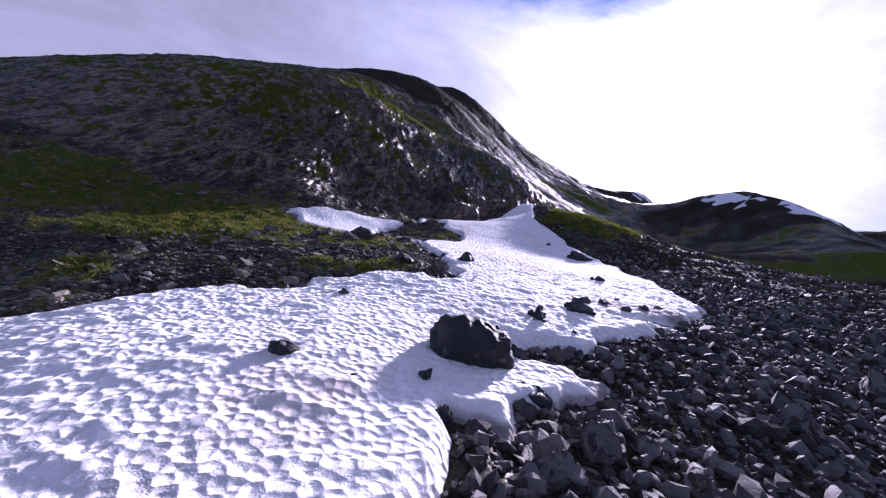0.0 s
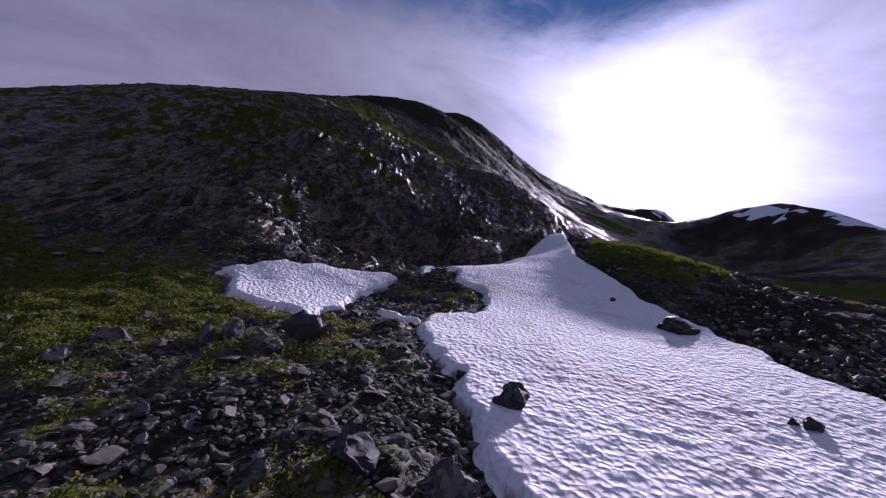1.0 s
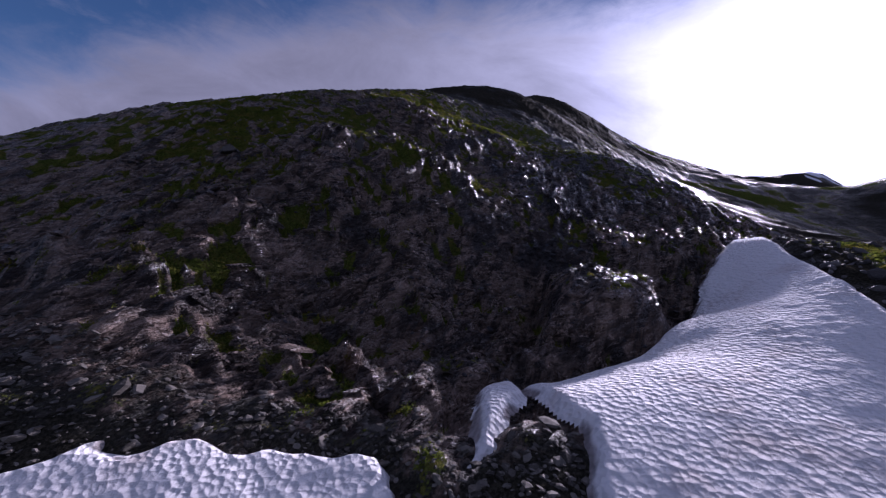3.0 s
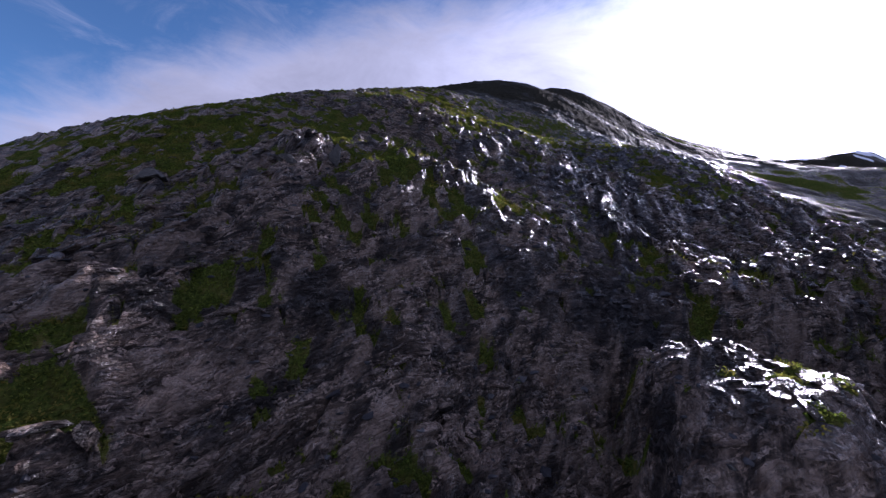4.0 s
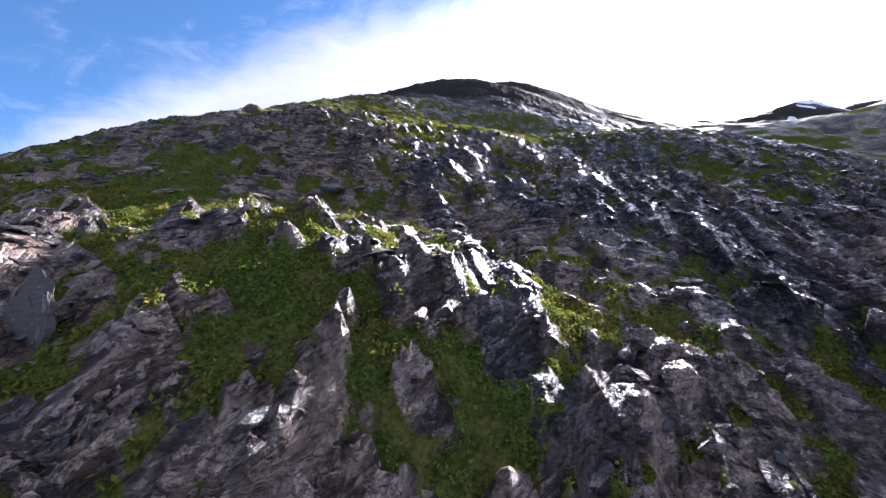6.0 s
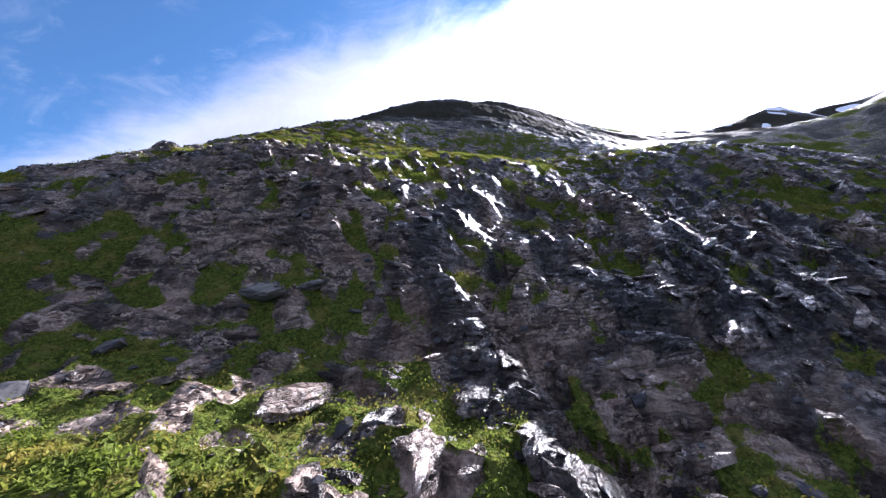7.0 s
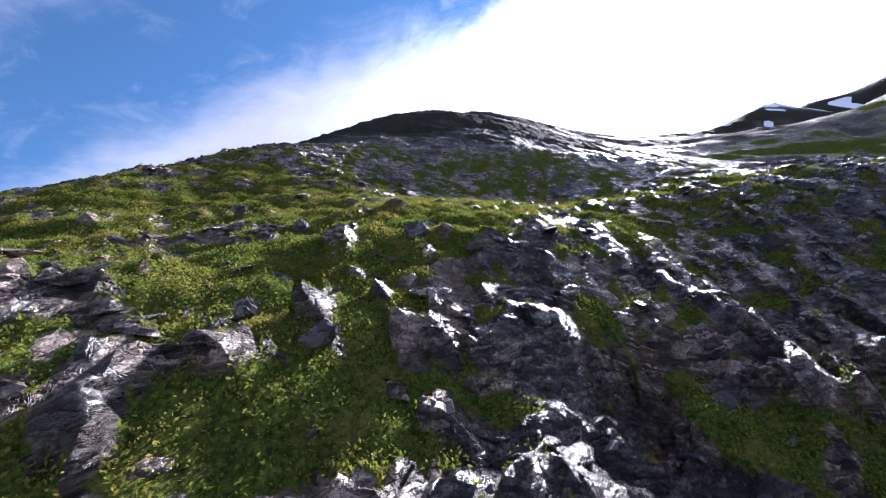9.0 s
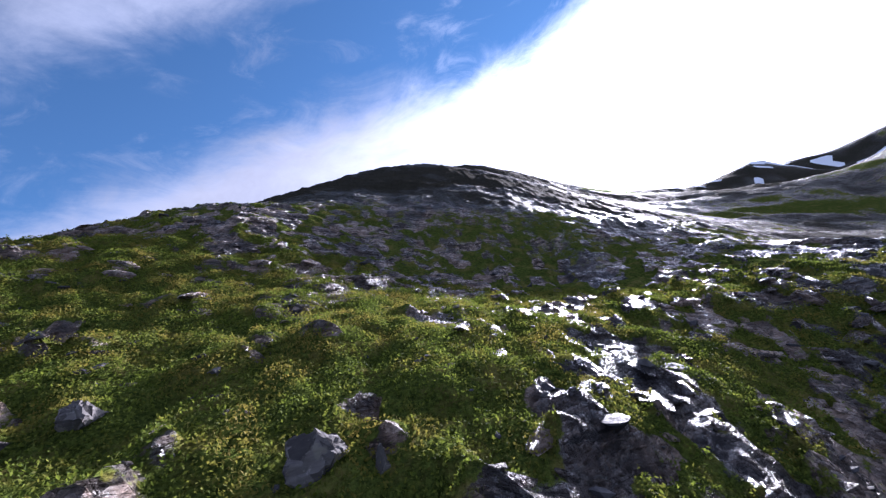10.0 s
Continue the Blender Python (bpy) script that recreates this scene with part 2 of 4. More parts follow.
def stone_material(name, dark, light, rough):
    m, t, b = material(name)
    p = position(t)
    pick = t.nodes.new("ShaderNodeObjectInfo").outputs["Random"]
    isle = t.nodes.new("ShaderNodeNewGeometry").outputs["Random Per Island"]
    each = math_node(t, "FRACT", math_node(t, "ADD", pick, isle))
    grain = noise_tex(t, p, 9.0, 5, 0.65)
    bed = noise_tex(t, mapped(t, p, (1, 1, 5), (0.4, 0.3, 0)), 3.0, 5, 0.6)
    tone = math_node(t, "ADD", math_node(t, "MULTIPLY", each, 0.6), math_node(t, "MULTIPLY", bed, 0.5))
    colour = mix(t, ramp(t, tone, 0.25, 0.95), dark, light)
    colour = mix(t, ramp(t, grain, 0.58, 0.72, 0, 0.6), colour, tuple(min(1, c * 1.7) for c in light))
    lichen = noise_tex(t, p, 1.7, 4, 0.6)
    colour = mix(t, ramp(t, lichen, 0.62, 0.7, 0, 0.45), colour, (0.2, 0.19, 0.15))
    put(t, colour, b.inputs["Base Color"])
    put(t, math_node(t, "MULTIPLY_ADD", grain, 0.3, rough), b.inputs["Roughness"])
    b.inputs["Specular IOR Level"].default_value = 0.2
    bump(t, b, math_node(t, "ADD", grain, bed), 0.5, 0.05)
    return m


def leaf_material(name, low, high, dry):
    m, t, b = material(name)
    isle = t.nodes.new("ShaderNodeNewGeometry").outputs["Random Per Island"]
    p = position(t)
    patch = noise_tex(t, p, 0.55, 6, 0.7)
    colour = mix(t, isle, low, high)
    colour = mix(t, ramp(t, patch, 0.44, 0.66), colour, dry)
    put(t, colour, b.inputs["Base Color"])
    b.inputs["Roughness"].default_value = 0.75
    b.inputs["Specular IOR Level"].default_value = 0.1
    thin = t.nodes.new("ShaderNodeBsdfTranslucent")
    put(t, colour, thin.inputs[0])
    blend = t.nodes.new("ShaderNodeMixShader")
    blend.inputs[0].default_value = 0.45
    t.links.new(b.outputs[0], blend.inputs[1])
    t.links.new(thin.outputs[0], blend.inputs[2])
    out = [n for n in t.nodes if n.type == "OUTPUT_MATERIAL"][0]
    t.links.new(blend.outputs[0], out.inputs[0])
    return m


GROUND = ground_material()
SNOW = snow_material()
STONE = stone_material("grey_scree_stone", (0.036, 0.033, 0.034), (0.155, 0.143, 0.14), 0.62)
BOULDER = stone_material("dark_boulder_stone", (0.025, 0.024, 0.028), (0.075, 0.072, 0.075), 0.5)
PALE = stone_material("pale_slab_stone", (0.06, 0.056, 0.052), (0.165, 0.152, 0.14), 0.6)
GREY = stone_material("grey_slate_stone", (0.036, 0.032, 0.028), (0.18, 0.163, 0.142), 0.65)
SLATE = stone_material("dark_slate_plate", (0.014, 0.014, 0.017), (0.12, 0.113, 0.115), 0.32)
LEAF = leaf_material("heath_leaves", (0.042, 0.066, 0.01), (0.17, 0.21, 0.028), (0.22, 0.18, 0.036))


# ---- landform ----
def hash01(ix, iy, seed):
    n = (ix.astype(np.int64) * 374761393 + iy.astype(np.int64) * 668265263 + seed * 1442695041) & 0x7FFFFFFF
    n = ((n ^ (n >> 13)) * 1274126177) & 0x7FFFFFFF
    n = ((n ^ (n >> 16)) * 668265263) & 0x7FFFFFFF
    return ((n ^ (n >> 15)) & 0xFFFF) / 65535.0


def value_noise(x, y, seed):
    ix, iy = np.floor(x), np.floor(y)
    u, v = x - ix, y - iy
    u, v = u * u * u * (u * (u * 6 - 15) + 10), v * v * v * (v * (v * 6 - 15) + 10)
    a, b = hash01(ix, iy, seed), hash01(ix + 1, iy, seed)
    c, d = hash01(ix, iy + 1, seed), hash01(ix + 1, iy + 1, seed)
    return (a + (b - a) * u) * (1 - v) + (c + (d - c) * u) * v


def fbm(x, y, size, octaves, seed, gain=0.5):
    """Layered noise about zero, -1 to 1; size: metres of its largest swells."""
    total, amp, norm = 0.0, 1.0, 0.0
    for o in range(octaves):
        k = 2.03**o / size
        total = total + amp * (value_noise(x * k + 17.3 * o, y * k - 9.1 * o, seed + o) * 2 - 1)
        norm, amp = norm + amp, amp * gain
    return total / norm


def ridged(x, y, size, octaves, seed):
    total, amp, norm = 0.0, 1.0, 0.0
    for o in range(octaves):
        k = 2.1**o / size
        total = total + amp * (1 - np.abs(value_noise(x * k + 5.7 * o, y * k + 3.3 * o, seed + o) * 2 - 1) * 2)
        norm, amp = norm + amp, amp * 0.5
    return total / norm


def smooth(a, b, v):
    s = np.clip((v - a) / (b - a), 0, 1)
    return s * s * (3 - 2 * s)


WIDE_X, WIDE_Y, WIDE_R = np.arange(-250, 201, 50.0), np.arange(-50, 401, 50.0), 46.0
FINE_X, FINE_Y, FINE_R = np.arange(-58, 31, 16.0), np.arange(-10, 160, 17.0), 13.0
STEP_X, STEP_Y, STEP_R = np.arange(-46, 15, 10.0), np.arange(56, 157, 10.0), 7.0
WIDE = [
    (-0.5, 0.2, -0.6, -1.8, 6.9, 8.9, -2.1, 0.2, 0.7, -0.2),
    (-2.9, -1.3, -5.5, -12.6, -3, -3.1, -5.5, 6.6, 1.4, -3.1),
    (-5.2, -5.5, -9.2, -1.5, -2.5, -5.8, 7.5, 5.6, -8.6, -16.1),
    (-0, -3.4, -3.9, 11.4, 2.6, -4.2, -2.4, -11.9, -7.5, -12.3),
    (5.7, 2.5, -6, 2.3, 9.7, 4.5, -6.9, -3.6, 10.4, 7.6),
    (3.5, 2.4, -1.4, 4.7, 7.6, 0.2, -7.4, -1.2, -8.4, 2.9),
    (0.4, 0.4, -0.7, 2.4, 21.8, 13.8, -5.2, -1.4, -7.5, 25.5),
    (-1, -2.1, -4.5, -1, 10.2, 1.2, -12.4, 12.8, -3.9, 13.8),
    (-1.4, -4.7, -13.7, -9.8, 12.2, 15.9, -12.5, -0.2, -7.7, -14.2),
    (-0.6, -3, -8.5, 2.6, 26.3, 19.1, 8.9, 7.6, -7.6, -4.6),
]
FINE = [
    (-0, -0, 0.1, 0.6, -0.7, -0.7),
    (-0, -0.7, -1.7, 2.3, 1.8, -0.7),
    (0.5, 0.7, 0.1, 1.3, 0.9, 0.6),
    (0.1, 0.4, 0.8, 1.4, -0.2, 0.2),
    (-1.1, -2.3, -1.1, -0.9, 1.4, -1.1),
    (0.7, -0.2, 2.4, -6.2, 0.4, 3.3),
    (2.4, -0.7, 3.1, 0.3, -2.2, 1.9),
    (-0.7, 4.1, -1.1, -3.1, 0.1, -1.6),
    (-1.4, 1, 1.7, -0.5, -0.5, -0.8),
    (0.3, -0.3, -0.7, -3, 0.8, 4.3),
]
STEPS = [
    (-0, -0.6, 0.7, -0.7, -0.3, -0.3, -1.1),
    (-0.5, 0.1, 3, 2.5, 2, 0.8, -1.1),
    (-1.1, 0.5, 0.5, -3.7, -1.2, -0, -0.3),
    (0.9, -1.4, 0.1, -0.2, -1, -0.9, -0.5),
    (0.1, -0.9, 1.8, 2.2, -0.9, 1.3, 0.3),
    (0.3, -1.9, -3.1, -1, 1.9, -2.1, -0.9),
    (0.4, -0, 2.1, -1, 1.5, -0.1, 0.1),
    (-0.1, -1.2, 0.3, -1.4, -0, -0, 0.2),
    (2.2, -1.3, -0.6, 2.6, -1.8, -1, 0.1),
    (0.3, 0.3, -0.3, -0.1, 1.6, 1.1, 0.2),
    (1.1, 1.6, -1.5, -1.8, -1.5, -0.4, 1),
]
# ridges beyond the valley: x, y, radius, height
RIDGES = [(187, 420, 75, 15), (251, 386, 75, -10.9), (308, 342, 75, -6.6), (357, 289, 75, 12.2), (398, 230, 75, 2.9), (432, 157, 75, -18), (307, 629, 130, 32.6), (450, 536, 130, 52.3), (566, 411, 130, 106.8), (649, 262, 130, 39.3), (407, 548, 70, 43.6), (330, 560, 40, 31.2), (120, 300, 45, -3.5), (190, 330, 45, -19.4), (250, 290, 45, 12.7), (150, 215, 40, -19.6), (25, 340, 50, 16.8), (80, 430, 55, -9.8), (140, 480, 60, 5.3), (210, 520, 60, 36)]


# hollows and rises along the foot of the cliff: x, y, radius, height
FOOT = [(-24, 81, 3.6, 1.8), (-19.5, 69, 3.8, -1.5), (-21, 65.5, 4.2, -1.8), (-13, 66, 4.2, -1.5), (-17, 77, 3, 0.9), (7, 84.5, 3.6, -3.2), (2.5, 74, 2.6, -1.0), (-2.5, 70, 2.4, -0.8), (12, 92, 3.4, -1.2), (18, 93, 4, 1.2), (-15, 80, 2.2, 2.4), (-11.6, 75.3, 2.2, 1.8), (1.5, 16.5, 4.5, -0.85), (-9.5, 22.5, 4.5, -0.6)]


def swells(x, y, xs, ys, radius, table):
    total = np.zeros_like(x)
    gx = [np.exp(-((x - a) ** 2) / (2 * radius**2)) for a in xs]
    for b, row in zip(ys, table):
        gy = np.exp(-((y - b) ** 2) / (2 * radius**2))
        for g, amp in zip(gx, row):
            total += amp * g * gy
    return total


def landform(x, y):
    """The broad lie of the land, without rock or stones."""
    x, y = np.asarray(x, float), np.asarray(y, float)
    near = 0.30 * np.clip(y, -80, 400) * (1 - smooth(0, 220, np.maximum(np.abs(x) - 160, y - 380)))
    near = near + swells(x, y, WIDE_X, WIDE_Y, WIDE_R, WIDE) + swells(x, y, FINE_X, FINE_Y, FINE_R, FINE) + swells(x, y, STEP_X, STEP_Y, STEP_R, STEPS)
    for cx, cy, wide, high in RIDGES:
        near = near + high * np.exp(-((x - cx) ** 2 + (y - cy) ** 2) / (2 * wide**2))
    near = near - 1.0 * np.exp(-((x + 95) ** 2 + (y - 170) ** 2) / (2 * 38.0**2))
    for cx, cy, wide, high in FOOT:
        near = near + high * np.exp(-((x - cx) ** 2 + (y - cy) ** 2) / (2 * wide**2))
    away = np.hypot(x, y - 150)
    near = near + fbm(x, y, 45.0, 5, 72) * 3.0 * smooth(150, 330, away)
    far = smooth(900, 2200, away)
    return near + far * (fbm(x, y, 900.0, 6, 71) * 160 + 60) - 40 * smooth(60, 600, -y)


# ---- snow outlines in plan ----
LEFT_EDGE = [(-17.9, 18.1), (-17.3, 18.7), (-13.3, 23), (-12.8, 23.3), (-11.5, 23.4), (-10.7, 22.8), (-9.8, 22.5), (-9.1, 22.6), (-8.7, 23), (-8.8, 23.9), (-9.1, 25), (-9.2, 25.6), (-8.1, 25.4), (-6.5, 25.6), (-5.5, 26.5), (-4.9, 27.2), (-2.8, 28.1), (-2, 27.4), (-0.6, 28.1), (-0.2, 30.3), (-1, 32.1), (-1.1, 33.7), (-1.6, 35.2), (-1.8, 37.6), (-2.9, 38.3), (-3.2, 40.2), (-2.9, 41.7), (-3.6, 43.2), (-3.8, 47.8), (-2.7, 48.5), (-1.4, 49.7), (-0.1, 49.9), (0.6, 51.2), (0.8, 53.7), (0.6, 56.3), (-0.7, 58), (-1.8, 61.6)]
CLIFF_EDGE = [(-1.8, 63.1), (-4.1, 68.2), (-2.1, 70.6), (0.3, 72.4), (3.6, 75.6), (7, 80), (10, 86), (13.5, 92), (18.6, 99), (19.2, 96), (17.5, 88)]
RIGHT_EDGE = [(14.6, 73.1), (15.3, 68.6), (16.6, 64.2), (17.1, 61.9), (17.4, 59.8), (18.8, 47.5), (18.5, 42.4), (19.4, 40.2), (18.4, 31), (14, 27.3), (8.7, 24.6), (12.3, 25.2), (8.3, 22.5), (6.2, 21.3), (5.6, 19.5), (3.5, 19.2), (1.6, 19.4), (0.8, 19.3), (1.4, 18.6), (1.7, 17.8), (2.5, 17.5), (3.1, 17.4), (3.9, 17.4), (4.2, 16.5), (2.5, 15.1), (1.4, 14.4), (0.2, 12.3), (0.3, 13.1), (-0.4, 13.1), (-1.2, 12.9), (-1.5, 11.9), (-1.6, 11), (-1.9, 10.1), (-1.8, 9.7), (-2.1, 2), (-4, -16), (-57, -16), (-44, 8)]
SNOW_LOWER = LEFT_EDGE + CLIFF_EDGE + RIGHT_EDGE
SNOW_UPPER = [(-22.3, 54.0), (-21.0, 55.2), (-18.6, 58.3), (-18.1, 58.1), (-14.3, 59.7), (-13.0, 60.6), (-9.1, 61.0), (-8.2, 59.2), (-8.7, 56.1), (-10.5, 53.4), (-10.7, 50.9), (-10.1, 48.7), (-10.7, 47.1), (-11.1, 45.8), (-11.8, 45.8), (-12.8, 46.7), (-14.7, 47.5), (-18.2, 48.8), (-19.9, 50.4), (-21.8, 52.7)]
SNOW_SMALL = [(-7.3, 49.3), (-6.8, 49.7), (-6.0, 48.5), (-5.5, 47.4), (-4.1, 47.1), (-4.0, 46.3), (-5.9, 46.1), (-6.6, 47.1)]
SNOW_BIT = [(-6.2, 66.7), (-4.5, 69.9), (-4.0, 65.8), (-5.8, 61.1)]


def inside(x, y, outline):
    """Metres inside (positive) or outside an outline."""
    best = np.full(x.shape, 1e9)
    odd = np.zeros(x.shape, bool)
    for (ax, ay), (bx, by) in zip(outline, outline[1:] + outline[:1]):
        dx, dy = bx - ax, by - ay
        s = np.clip(((x - ax) * dx + (y - ay) * dy) / (dx * dx + dy * dy), 0, 1)
        best = np.minimum(best, np.hypot(x - ax - s * dx, y - ay - s * dy))
        if ay != by:
            odd ^= ((ay > y) != (by > y)) & (x < (bx - ax) * (y - ay) / (by - ay) + ax)
    return np.where(odd, best, -best)


def ragged(x, y):
    """Shifts that fray the snow's edge, less so against the cliff."""
    much = 1.0 - 0.65 * smooth(58, 66, y)
    return x + fbm(x, y, 2.6, 3, 31) * much, y + fbm(x, y, 2.6, 3, 37) * much


def snow_depth_field(x, y):
    wx, wy = ragged(x, y)
    fields = [inside(wx, wy, o) for o in (SNOW_LOWER, SNOW_UPPER, SNOW_SMALL, SNOW_BIT)]
    return np.maximum.reduce(fields)


# ---- what covers the ground ----
# turf on the rock face: x, y, radius
TURF_LOW = [(-24.8, 66.5, 1), (-24.4, 67.8, 1.4), (-24.6, 74.4, 0.6), (-23.6, 76, 0.5), (-30.2, 78.7, 1.1), (-35.6, 78.8, 1.3), (-30.6, 80.1, 1.9), (-44.5, 81.7, 2.2), (-23.4, 82.4, 1), (-42.6, 82.7, 3.4), (-22.5, 83.8, 1), (-23.7, 83.9, 1.2), (-23.5, 84.8, 1), (-20, 85.8, 0.9), (-22.1, 85.9, 0.8), (-44.8, 86.4, 4.4), (-24.1, 86.4, 1.1), (-19.1, 86.8, 0.9), (-22.5, 87.7, 0.9), (-23.9, 87.9, 1), (-20.7, 89.9, 0.9), (-18.9, 91, 2.4), (6.3, 91.3, 2.6), (-17.2, 92.3, 1.1), (-41.8, 94.3, 3.2)]
TURF_MIDDLE = [(-23.5, 95.1, 1.3), (-16.2, 95.2, 1.4), (-37.4, 96.5, 3), (-11.7, 97.8, 1.1), (-2.5, 98.7, 1.8), (-11.2, 99, 1.7), (-8.7, 99.1, 1.2), (-4.2, 99.1, 1.8), (-25.7, 99.2, 1.4), (-24.5, 99.3, 0.9), (-33.9, 99.5, 2.9), (-22.8, 100.1, 0.8), (2.2, 100.2, 2.5), (4.1, 100.7, 2.7), (-25, 101.2, 0.8), (-23.3, 101.4, 1.4), (-26.4, 101.6, 1.1), (-19.2, 101.6, 0.4), (-35, 102.4, 3.2), (-32.4, 103.3, 1.4), (-27, 103.7, 1.3), (-18.5, 104.1, 0.5), (-12.5, 104.1, 1), (-13.5, 104.2, 1.1), (-20.6, 104.4, 1.8), (-22.6, 105.1, 1.2), (-21.2, 105.5, 1), (-32.8, 105.6, 1.2), (-24.8, 106.6, 1.4), (-37.6, 106.9, 2.3), (-13.9, 107.4, 0.8), (-24.2, 108, 1.5), (33.1, 120.4, 5.7)]
TURF_UPPER = [(-30.5, 113.7, 0.42), (-31.2, 116.1, 0.54), (-31.3, 118, 0.6), (-30.4, 121, 1.1), (-27.1, 118.1, 0.42), (-26, 118.7, 0.42), (-26, 114.5, 0.27), (-27.5, 116.5, 0.3), (-25.3, 125.6, 1.1), (-24.8, 128.7, 1.1), (-22.9, 122.2, 0.7), (-21.6, 124.5, 0.9), (-23.4, 115.4, 0.24), (-22.2, 114.9, 0.24), (-25.6, 112.8, 0.27), (-24.4, 112.4, 0.36), (-26.7, 111.6, 0.3), (-29.6, 113.4, 0.36), (-20, 115.2, 0.24), (-20.6, 113.5, 0.27), (-19.4, 125.8, 0.8), (-17.6, 123.1, 0.6), (-15.4, 122.9, 0.6), (-17.7, 118.9, 0.4), (-17, 117.2, 0.4), (-14.2, 122.6, 0.9), (-13.8, 120.6, 1), (-12.2, 121.3, 1.3), (-11.3, 119.6, 1.4), (-12, 118.2, 1.2), (-11.2, 117, 1.3)]
TURF_KNOLL = [(-25.4, 108.3, 1.0), (-24.4, 109.2, 1.0), (-23.2, 110.3, 1.0), (-23.2, 108.8, 1.0), (-22.3, 109.5, 0.9), (-21.3, 109.8, 0.6), (-14.5, 112.9, 0.8), (-17.2, 111.6, 0.6), (-28, 123.2, 1.0), (-26.3, 122.4, 1.1), (-25, 121, 0.9), (-24.3, 121.7, 0.9), (-23.1, 122.6, 1.0), (-22.4, 123.2, 0.9), (-21.8, 124.6, 0.8), (-28.1, 127.6, 1.2), (-24.8, 125.5, 1.1)]
TURF_HIGH = [(1.6, 124.9, 2.7), (15.7, 127.6, 3.5), (17.6, 128.6, 4.5), (-25.7, 128.8, 2.3), (9.1, 129.2, 5.1), (-38.4, 130.2, 2.8), (-25.9, 131.8, 1), (-23.3, 132.2, 0.7), (-27.3, 133.5, 1.6), (-17.7, 133.5, 1.1), (-22.5, 133.9, 1.4), (-18.7, 135.1, 0.9), (-19.8, 135.2, 1.4), (-22.3, 135.5, 1.6), (-28.5, 136.3, 2.4), (-21.6, 137.7, 1.6)]
TURF_TOP = [(-17.8, 138.1, 1.4), (-36.2, 138.9, 1.5), (-23.8, 139.3, 1.4), (-32.7, 142.2, 2.2), (-11.5, 143.6, 1.2), (1.7, 150.1, 3.7), (-11.2, 150.7, 3.6), (-6.1, 151, 2.9), (-1.7, 151.7, 3.7), (0.9, 152.4, 3.8), (-15, 148, 1.8), (-17.6, 145.4, 1.5), (-16.7, 140.6, 1.2), (-17.2, 133.6, 0.9), (-4.6, 128.7, 1.2), (-3.2, 127.2, 1.2), (-20.5, 132.8, 1.4), (-19, 132.6, 1.3), (-18.2, 131.8, 1), (-15, 139.4, 1.3), (-14.9, 137, 1), (-14.6, 142, 1.3)]
# where water seeps: broken lines in plan, and their width
COURSES = [
    ([(-8.5, 161), (-13, 142), (-16.7, 132.4), (-17.7, 127.5), (-18.6, 122.1), (-20, 119.5), (-20.1, 116.6), (-20.3, 115), (-20.9, 112), (-19.8, 110), (-18.4, 106.5), (-17.2, 102.8), (-15.6, 101.6), (-13.9, 97), (-14.3, 93.6), (-13, 90.5), (-10.5, 90.2), (-10, 88)], 1.0),
    ([(-17, 124), (-15.3, 126), (-14.8, 124.8), (-15, 121.8), (-15.6, 118.5), (-14.5, 117.3), (-14.6, 114.5), (-12.6, 112), (-12.8, 109)], 0.9),
    ([(-18.9, 117.6), (-18.1, 117.9), (-18.1, 116.3), (-18, 114.5)], 0.5),
    ([(-20.4, 117), (-21, 115), (-21.7, 113.5)], 0.6),
    ([(-14.3, 138.2), (-11.8, 135.6), (-11, 131.2)], 0.6),
    ([(5.5, 143.4), (3, 139.3), (1.3, 133.7), (-1.2, 128.2), (-4.6, 124.7), (-7.1, 117.2), (-9.1, 110.7)], 1.2),
    ([(4.2, 149.5), (2.6, 125), (-0.8, 99.6), (-3, 93.2), (-5, 89), (-1, 92), (-1.6, 88.5)], 1.3),
    ([(-8.4, 162), (-8, 156.6), (-11.1, 144.4), (-13.6, 141.3), (-13.1, 139.2), (-12.5, 136.3), (-12, 133)], 0.7),
    ([(-17, 134.2), (-16.4, 133.9), (-16, 132)], 0.5),
    ([(14, 166), (2.2, 160), (4, 158.2), (5, 152.3)], 1.4),
]


def off_course(x, y, way):
    """Metres from a broken line."""
    best = np.full(np.shape(x), 1e9)
    for (ax, ay), (bx, by) in zip(way, way[1:]):
        dx, dy = bx - ax, by - ay
        k = np.clip(((x - ax) * dx + (y - ay) * dy) / (dx * dx + dy * dy), 0, 1)
        best = np.minimum(best, np.hypot(x - ax - k * dx, y - ay - k * dy))
    return best


def wet_lines(x, y):
    """Courses of seeping water down the face, and the distance across the main one."""
    wx, wy = x + fbm(x, y, 3, 3, 241) * 0.8, y + fbm(x, y, 3, 3, 243) * 0.8
    seep = np.zeros(np.shape(x))
    for way, wide in COURSES:
        seep = np.maximum(seep, np.exp(-((off_course(wx, wy, way) / wide) ** 2)))
    main = COURSES[0][0][::-1]
    a = np.interp(y, [q[1] for q in main], [q[0] for q in main])
    return seep, x - a


